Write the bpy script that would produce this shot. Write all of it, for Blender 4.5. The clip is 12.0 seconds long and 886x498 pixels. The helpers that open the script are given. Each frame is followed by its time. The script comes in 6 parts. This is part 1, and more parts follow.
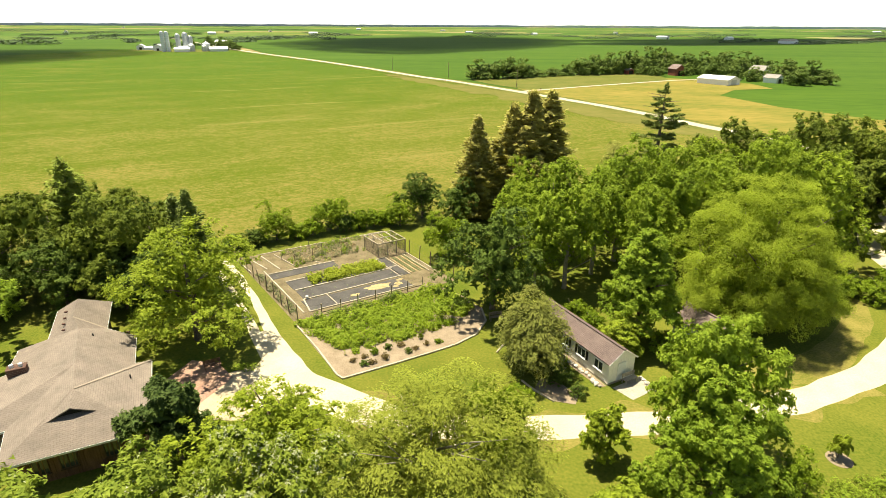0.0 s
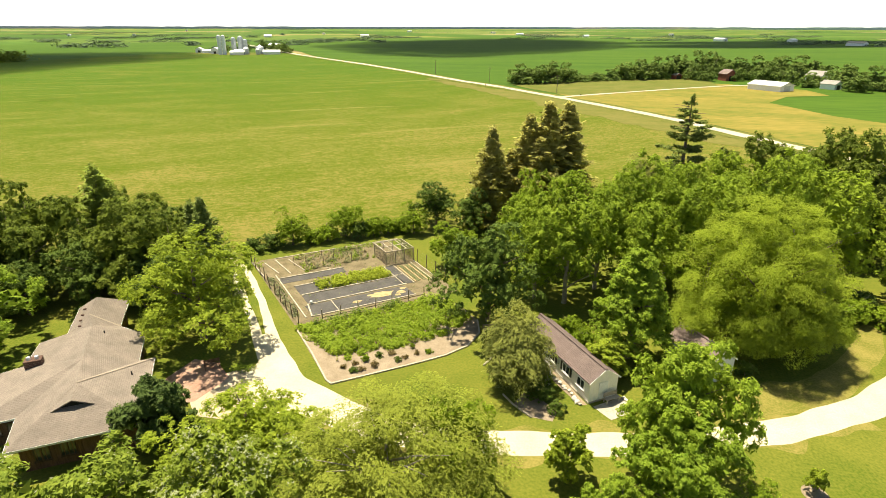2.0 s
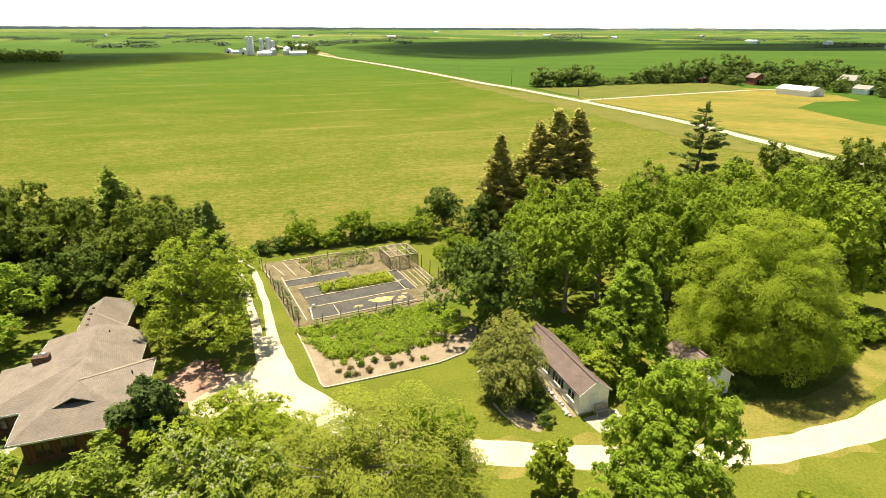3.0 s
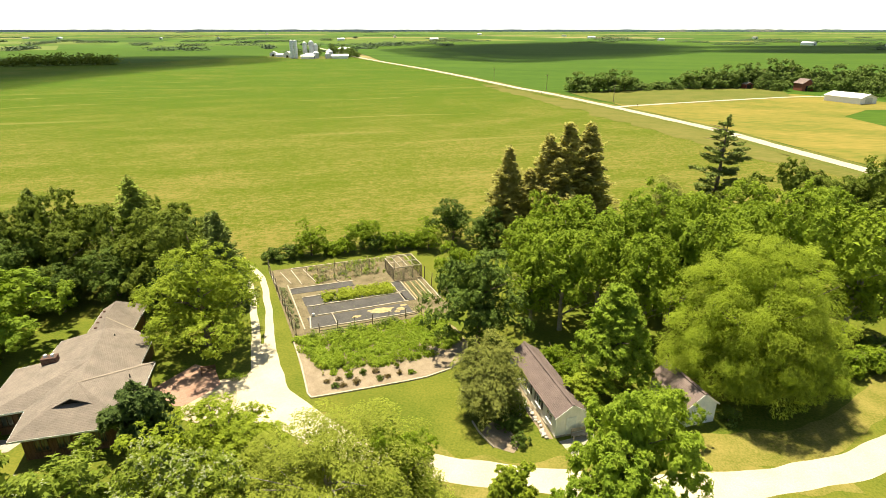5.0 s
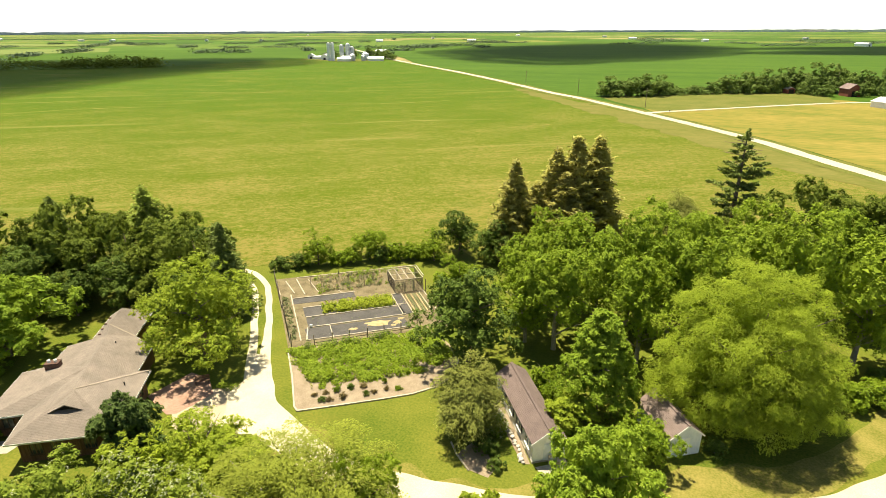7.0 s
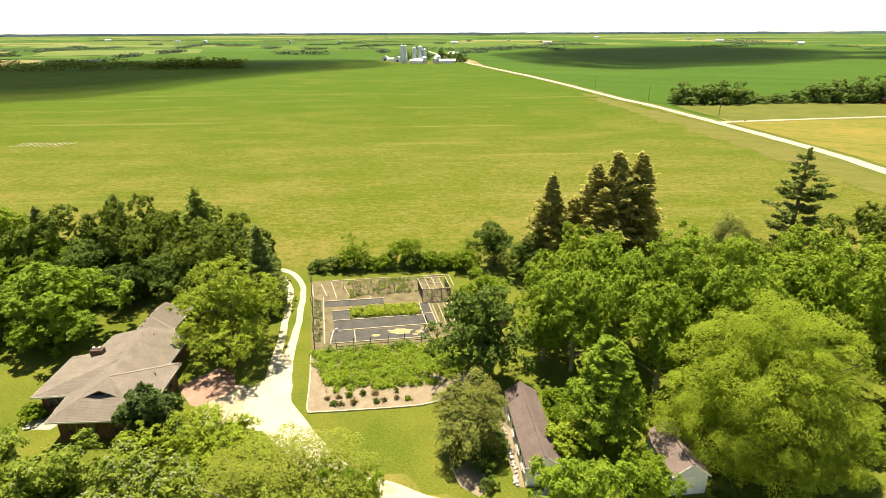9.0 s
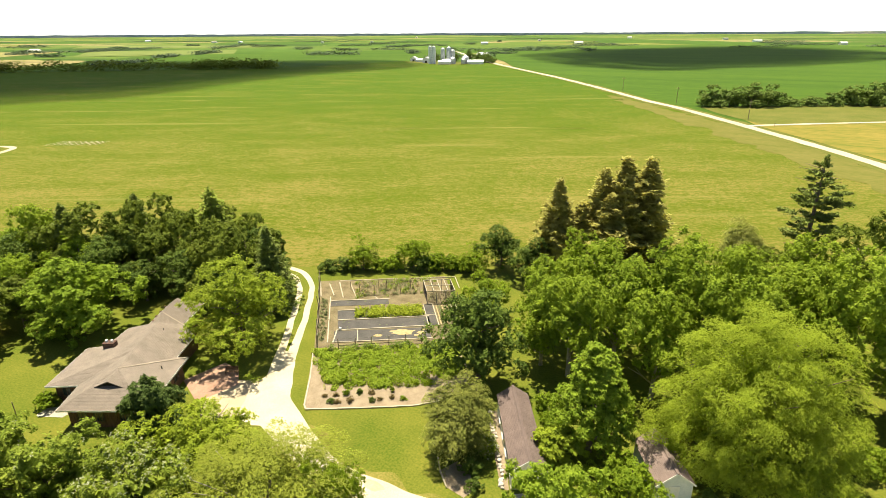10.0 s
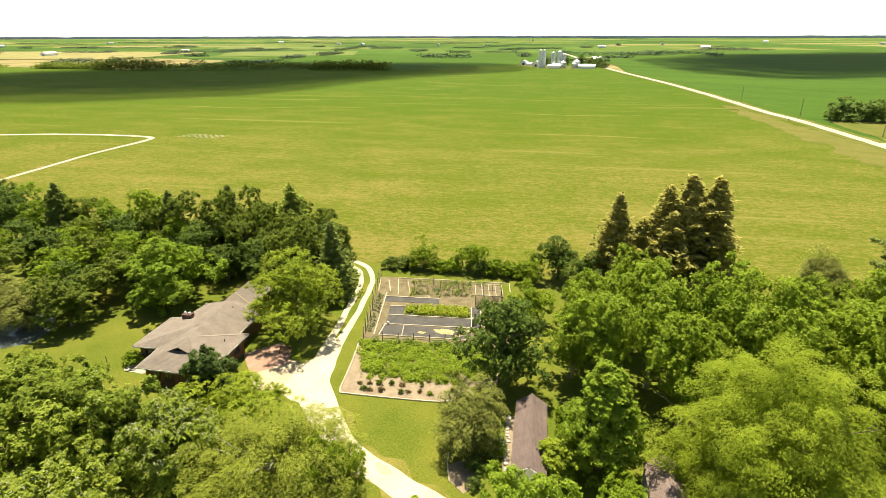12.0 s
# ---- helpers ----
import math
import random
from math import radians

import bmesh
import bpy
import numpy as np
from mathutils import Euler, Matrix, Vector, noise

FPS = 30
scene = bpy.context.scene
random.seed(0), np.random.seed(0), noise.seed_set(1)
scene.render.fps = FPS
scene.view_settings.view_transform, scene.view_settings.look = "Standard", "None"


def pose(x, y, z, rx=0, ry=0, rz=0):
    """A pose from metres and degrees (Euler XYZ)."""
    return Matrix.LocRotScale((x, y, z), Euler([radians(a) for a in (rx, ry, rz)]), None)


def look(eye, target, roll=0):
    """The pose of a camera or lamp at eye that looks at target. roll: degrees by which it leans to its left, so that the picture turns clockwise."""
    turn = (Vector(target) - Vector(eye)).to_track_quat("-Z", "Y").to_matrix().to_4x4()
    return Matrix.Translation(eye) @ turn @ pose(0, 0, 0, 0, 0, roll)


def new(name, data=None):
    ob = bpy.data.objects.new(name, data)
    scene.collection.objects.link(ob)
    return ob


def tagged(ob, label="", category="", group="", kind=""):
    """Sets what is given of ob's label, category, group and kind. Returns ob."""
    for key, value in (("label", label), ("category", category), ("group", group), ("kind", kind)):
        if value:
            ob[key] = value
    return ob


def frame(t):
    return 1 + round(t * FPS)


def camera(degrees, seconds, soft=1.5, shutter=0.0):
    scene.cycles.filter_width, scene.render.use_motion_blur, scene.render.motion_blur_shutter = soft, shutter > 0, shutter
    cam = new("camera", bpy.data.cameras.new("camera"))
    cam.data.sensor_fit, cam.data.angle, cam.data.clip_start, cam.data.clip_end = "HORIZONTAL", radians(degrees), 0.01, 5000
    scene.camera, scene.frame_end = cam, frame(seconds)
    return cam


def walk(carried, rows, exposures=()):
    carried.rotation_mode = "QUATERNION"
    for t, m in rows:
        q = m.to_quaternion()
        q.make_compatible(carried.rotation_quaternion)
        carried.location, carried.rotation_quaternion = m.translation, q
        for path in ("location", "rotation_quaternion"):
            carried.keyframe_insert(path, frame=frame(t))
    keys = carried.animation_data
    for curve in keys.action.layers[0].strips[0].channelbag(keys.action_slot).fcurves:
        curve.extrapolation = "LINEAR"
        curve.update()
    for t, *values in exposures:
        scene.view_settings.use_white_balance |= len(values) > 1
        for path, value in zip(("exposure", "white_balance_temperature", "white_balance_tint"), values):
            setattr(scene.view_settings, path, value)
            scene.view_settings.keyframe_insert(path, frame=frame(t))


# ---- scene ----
cam = camera(78.1, 12.0, soft=0.75)
PATH = [
    (0, (1.577, -1.011, 29.718), (1.437, 0.835, 28.96), 0.3),
    (0.5, (2.818, -1.129, 30.024), (2.646, 0.715, 29.269), 0.2),
    (1, (4.188, -1.177, 30.45), (3.974, 0.663, 29.696), 0.2),
    (1.5, (5.528, -1.177, 30.901), (5.27, 0.657, 30.147), 0.2),
    (2, (6.916, -1.151, 31.29), (6.613, 0.677, 30.537), 0.1),
    (2.5, (8.278, -1.008, 31.723), (7.933, 0.813, 30.972), 0.2),
    (3, (9.597, -0.807, 32.156), (9.211, 1.007, 31.405), 0.2),
    (5, (14.627, 0.295, 33.946), (14.103, 2.075, 33.2), -0.0),
    (5.5, (15.764, 0.791, 34.392), (15.211, 2.563, 33.647), -0.1),
    (6, (16.905, 1.268, 34.84), (16.322, 3.031, 34.097), -0.1),
    (6.5, (18.01, 1.763, 35.24), (17.398, 3.516, 34.497), -0.1),
    (7, (19.026, 2.306, 35.718), (18.382, 4.047, 34.975), -0.2),
    (9, (23.996, 4.482, 37.276), (23.13, 6.126, 36.538), -0.2),
    (9.5, (25.583, 4.975, 37.555), (24.678, 6.6, 36.818), -0.2),
    (10, (27.262, 5.476, 37.938), (26.308, 7.072, 37.201), -0.3),
    (10.5, (29.025, 5.931, 38.238), (28.019, 7.496, 37.503), -0.2),
    (11, (30.864, 6.512, 38.598), (29.791, 8.032, 37.864), -0.2),
    (11.5, (32.762, 7.124, 38.984), (31.61, 8.587, 38.253), -0.2),
    (12, (34.622, 7.807, 39.306), (33.371, 9.187, 38.577), -0.1),
]
walk(cam, [(t, look(eye, target, roll)) for t, eye, target, roll in PATH], exposures=[(0, 1.04, 7500, 4), (12, 1.04, 7500, 4)])

# ---- world, sun, exposure ----
SUN_EL, SUN_AZ = 71.0, -46.0          # azimuth from +y, towards +x
world = bpy.data.worlds.new("sky")
scene.world = world
world.use_nodes = True
_n = world.node_tree.nodes
_sky = _n.new("ShaderNodeTexSky")
_sky.sky_type = "NISHITA"
_sky.sun_disc = False
_sky.sun_elevation = radians(SUN_EL)
_sky.sun_rotation = radians(SUN_AZ)
_sky.air_density, _sky.dust_density, _sky.ozone_density = 1.0, 0.6, 0.6
world.node_tree.links.new(_sky.outputs[0], _n["Background"].inputs[0])
_n["Background"].inputs[1].default_value = 0.060
sun = new("sun", bpy.data.lights.new("sun", "SUN"))
sun.data.energy, sun.data.angle, sun.data.color = 5.0, radians(0.53), (1.0, 0.94, 0.82)
SUN_DIR = Vector((math.sin(radians(SUN_AZ)) * math.cos(radians(SUN_EL)), math.cos(radians(SUN_AZ)) * math.cos(radians(SUN_EL)), math.sin(radians(SUN_EL))))
sun.matrix_world = look((SUN_DIR * 300)[:], (0, 0, 0))


# ---- materials ----
def mat(name, col, rough=0.8, var=0.25, scale=2.0, fine=30.0, bump=0.0, col2=None, metal=0.0, island=0.0, objvar=0.0, trans=0.0, spec=0.3, stretch=None, rot=0.0):
    """A surface with colour variation at two scales, and fine relief."""
    m = bpy.data.materials.new(name)
    m.use_nodes = True
    nt = m.node_tree
    N, L = nt.nodes, nt.links
    bsdf = N["Principled BSDF"]
    bsdf.inputs["Roughness"].default_value = rough
    bsdf.inputs["Metallic"].default_value = metal
    bsdf.inputs["Specular IOR Level"].default_value = spec
    geo = N.new("ShaderNodeNewGeometry")
    mp = N.new("ShaderNodeMapping")
    L.new(geo.outputs["Position"], mp.inputs["Vector"])
    mp.inputs["Rotation"].default_value = (0, 0, radians(-rot))
    if stretch:
        mp.inputs["Scale"].default_value = stretch
    big = N.new("ShaderNodeTexNoise")
    big.inputs["Scale"].default_value = 1.0 / scale
    big.inputs["Detail"].default_value = 4
    small = N.new("ShaderNodeTexNoise")
    small.inputs["Scale"].default_value = fine
    small.inputs["Detail"].default_value = 2
    L.new(mp.outputs[0], big.inputs["Vector"])
    L.new(mp.outputs[0], small.inputs["Vector"])
    add = N.new("ShaderNodeMath")
    add.operation = "ADD"
    L.new(big.outputs[0], add.inputs[0])
    L.new(small.outputs[0], add.inputs[1])
    val = add.outputs[0]
    if island:
        k = N.new("ShaderNodeMath")
        k.operation = "MULTIPLY_ADD"
        L.new(geo.outputs["Random Per Island"], k.inputs[0])
        k.inputs[1].default_value = island
        L.new(val, k.inputs[2])
        val = k.outputs[0]
        lo, hi = 0.7, 1.3 + island
    else:
        lo, hi = 0.7, 1.3
    if objvar:
        oi = N.new("ShaderNodeObjectInfo")
        k = N.new("ShaderNodeMath")
        k.operation = "MULTIPLY_ADD"
        L.new(oi.outputs["Random"], k.inputs[0])
        k.inputs[1].default_value = objvar
        L.new(val, k.inputs[2])
        val = k.outputs[0]
        hi += objvar
    r = N.new("ShaderNodeMapRange")
    r.inputs["From Min"].default_value, r.inputs["From Max"].default_value = lo, hi
    L.new(val, r.inputs[0])
    mix = N.new("ShaderNodeMix")
    mix.data_type = "RGBA"
    c2 = col2 or tuple(min(1, c * (1 + var * 2)) for c in col)
    c1 = col if col2 else tuple(c * (1 - var) for c in col)
    mix.inputs[6].default_value = (*c1, 1)
    mix.inputs[7].default_value = (*c2, 1)
    L.new(r.outputs[0], mix.inputs[0])
    L.new(mix.outputs[2], bsdf.inputs["Base Color"])
    if bump:
        b = N.new("ShaderNodeBump")
        b.inputs["Strength"].default_value = 0.6
        b.inputs["Distance"].default_value = bump
        L.new(small.outputs[0], b.inputs["Height"])
        L.new(b.outputs[0], bsdf.inputs["Normal"])
    if trans:
        tr = N.new("ShaderNodeBsdfTranslucent")
        L.new(mix.outputs[2], tr.inputs[0])
        ms = N.new("ShaderNodeMixShader")
        ms.inputs[0].default_value = trans
        L.new(bsdf.outputs[0], ms.inputs[1])
        L.new(tr.outputs[0], ms.inputs[2])
        L.new(ms.outputs[0], N["Material Output"].inputs[0])
    return m


def leafmat(name, col, col2, trans=0.40, objvar=0.3, island=0.32):
    gain = (1.24, 1.19, 1.08)
    col, col2 = tuple(c * k for c, k in zip(col, gain)), tuple(c * k for c, k in zip(col2, gain))
    return mat(name, col, rough=0.7, scale=1.6, fine=3.0, col2=col2, island=island, objvar=objvar, trans=trans, spec=0.12)


def ground_patchwork():
    """Far farmland: rectangular fields of different crops, with grain inside each."""
    m = bpy.data.materials.new("farmland")
    m.use_nodes = True
    N, L = m.node_tree.nodes, m.node_tree.links
    geo = N.new("ShaderNodeNewGeometry")
    mp = N.new("ShaderNodeMapping")
    mp.inputs["Rotation"].default_value = (0, 0, radians(-31))
    mp.inputs["Scale"].default_value = (1 / 420.0, 1 / 300.0, 1)
    L.new(geo.outputs["Position"], mp.inputs[0])
    vor = N.new("ShaderNodeTexVoronoi")
    vor.distance = "CHEBYCHEV"
    vor.inputs["Scale"].default_value = 1.0
    vor.inputs["Randomness"].default_value = 0.55
    L.new(mp.outputs[0], vor.inputs["Vector"])
    ramp = N.new("ShaderNodeValToRGB")
    ramp.color_ramp.interpolation = "CONSTANT"
    cols = [(0.0, (0.050, 0.105, 0.012)), (0.25, (0.085, 0.135, 0.022)), (0.45, (0.040, 0.085, 0.012)), (0.62, (0.15, 0.165, 0.035)), (0.74, (0.062, 0.12, 0.016)), (0.9, (0.24, 0.20, 0.085))]
    e = ramp.color_ramp.elements
    for i, (p, c) in enumerate(cols):
        el = e[i] if i < 2 else e.new(p)
        el.position = p
        el.color = (*c, 1)
    sep = N.new("ShaderNodeSeparateColor")
    L.new(vor.outputs["Color"], sep.inputs[0])
    L.new(sep.outputs[0], ramp.inputs[0])
    nz = N.new("ShaderNodeTexNoise")
    nz.inputs["Scale"].default_value = 0.02
    nz.inputs["Detail"].default_value = 6
    L.new(geo.outputs["Position"], nz.inputs["Vector"])
    hs = N.new("ShaderNodeHueSaturation")
    r = N.new("ShaderNodeMapRange")
    r.inputs["From Min"].default_value, r.inputs["From Max"].default_value = 0.3, 0.7
    r.inputs["To Min"].default_value, r.inputs["To Max"].default_value = 0.75, 1.3
    L.new(nz.outputs[0], r.inputs[0])
    L.new(r.outputs[0], hs.inputs["Value"])
    L.new(ramp.outputs[0], hs.inputs["Color"])
    b = N["Principled BSDF"]
    b.inputs["Roughness"].default_value = 0.95
    b.inputs["Specular IOR Level"].default_value = 0.1
    L.new(hs.outputs[0], b.inputs["Base Color"])
    return m


def crop_field():
    """Young crop in rows, straw residue between; thinner stand near the farmstead, denser far off; tan streaks along the rows."""
    m = bpy.data.materials.new("young_crop")
    m.use_nodes = True
    N, L = m.node_tree.nodes, m.node_tree.links
    geo = N.new("ShaderNodeNewGeometry")
    mp = N.new("ShaderNodeMapping")
    mp.inputs["Rotation"].default_value = (0, 0, radians(-31))
    L.new(geo.outputs["Position"], mp.inputs[0])

    def noise_at(sx, sy, detail=3.0, rough=0.6):
        q = N.new("ShaderNodeMapping")
        q.inputs["Scale"].default_value = (sx, sy, 0.1)
        L.new(mp.outputs[0], q.inputs[0])
        t = N.new("ShaderNodeTexNoise")
        t.inputs["Scale"].default_value = 1.0
        t.inputs["Detail"].default_value = detail
        t.inputs["Roughness"].default_value = rough
        L.new(q.outputs[0], t.inputs["Vector"])
        return t.outputs[0]

    def math_(op, a, b):
        k = N.new("ShaderNodeMath")
        k.operation = op
        for i, v in enumerate((a, b)):
            if isinstance(v, (int, float)):
                k.inputs[i].default_value = v
            else:
                L.new(v, k.inputs[i])
        return k.outputs[0]

    def rng(v, a, b, c=0.0, d=1.0):
        k = N.new("ShaderNodeMapRange")
        for i, x in enumerate((a, b, c, d)):
            k.inputs[i + 1].default_value = x
        L.new(v, k.inputs[0])
        return k.outputs[0]

    def mixc(f, a, b):
        k = N.new("ShaderNodeMix")
        k.data_type = "RGBA"
        L.new(f, k.inputs[0])
        for i, v in ((6, a), (7, b)):
            if isinstance(v, tuple):
                k.inputs[i].default_value = (*v, 1)
            else:
                L.new(v, k.inputs[i])
        return k.outputs[2]

    sep = N.new("ShaderNodeSeparateXYZ")
    L.new(mp.outputs[0], sep.inputs[0])
    across = sep.outputs[1]
    dense = math_("ADD", rng(across, 75, 300, 0.20, 0.95), rng(noise_at(0.006, 0.012, 4), 0.3, 0.7, -0.2, 0.25))
    speck = rng(noise_at(0.42, 0.75, 6, 0.85), 0.40, 0.60)
    patch = rng(noise_at(0.030, 0.065, 5, 0.7), 0.35, 0.7, -0.5, 0.3)
    grain = rng(noise_at(1.3, 1.9, 3, 0.8), 0.40, 0.60, -0.35, 0.35)
    cover = math_("ADD", math_("ADD", math_("ADD", math_("MULTIPLY", speck, 0.9), grain), patch), dense)
    c = mixc(rng(cover, 0.05, 1.15), (0.198, 0.168, 0.042), (0.084, 0.114, 0.006))
    green = mixc(rng(across, 130, 420), (0.086, 0.118, 0.006), (0.054, 0.108, 0.005))
    c = mixc(rng(cover, 0.5, 1.5), c, green)
    streak = rng(noise_at(0.006, 0.13, 2, 0.4), 0.66, 0.72)
    c = mixc(math_("MULTIPLY", streak, 0.3), c, (0.26, 0.22, 0.07))
    dark = rng(noise_at(0.03, 0.03, 3), 0.62, 0.74)
    c = mixc(math_("MULTIPLY", dark, 0.35), c, (0.055, 0.105, 0.008))
    b = N["Principled BSDF"]
    b.inputs["Roughness"].default_value = 0.95
    b.inputs["Specular IOR Level"].default_value = 0.1
    L.new(c, b.inputs["Base Color"])
    bp = N.new("ShaderNodeBump")
    bp.inputs["Distance"].default_value = 0.15
    bp.inputs["Strength"].default_value = 0.5
    L.new(speck, bp.inputs["Height"])
    L.new(bp.outputs[0], b.inputs["Normal"])
    return m


def shingle(name, c1, c2):
    """Asphalt shingles: courses of tabs with uneven tone, weather streaks."""
    m = bpy.data.materials.new(name)
    m.use_nodes = True
    N, L = m.node_tree.nodes, m.node_tree.links
    tc = N.new("ShaderNodeTexCoord")
    br = N.new("ShaderNodeTexBrick")
    br.inputs["Scale"].default_value = 1.0
    br.inputs["Brick Width"].default_value, br.inputs["Row Height"].default_value = 0.33, 0.16
    br.inputs["Mortar Size"].default_value = 0.012
    br.inputs["Color1"].default_value = (*c1, 1)
    br.inputs["Color2"].default_value = (*c2, 1)
    br.inputs["Mortar"].default_value = (*[x * 0.78 for x in c1], 1)
    L.new(tc.outputs["UV"], br.inputs["Vector"])
    nz = N.new("ShaderNodeTexNoise")
    nz.inputs["Scale"].default_value = 0.5
    nz.inputs["Detail"].default_value = 6
    nz.inputs["Roughness"].default_value = 0.7
    L.new(tc.outputs["Object"], nz.inputs["Vector"])
    r = N.new("ShaderNodeMapRange")
    r.inputs[1].default_value, r.inputs[2].default_value, r.inputs[3].default_value, r.inputs[4].default_value = 0.3, 0.7, 0.75, 1.2
    L.new(nz.outputs[0], r.inputs[0])
    hs = N.new("ShaderNodeHueSaturation")
    L.new(br.outputs[0], hs.inputs["Color"])
    L.new(r.outputs[0], hs.inputs["Value"])
    b = N["Principled BSDF"]
    b.inputs["Roughness"].default_value = 0.9
    L.new(hs.outputs[0], b.inputs["Base Color"])
    bp = N.new("ShaderNodeBump")
    bp.inputs["Distance"].default_value = 0.02
    L.new(br.outputs["Fac"], bp.inputs["Height"])
    bp.invert = True
    L.new(bp.outputs[0], b.inputs["Normal"])
    return m


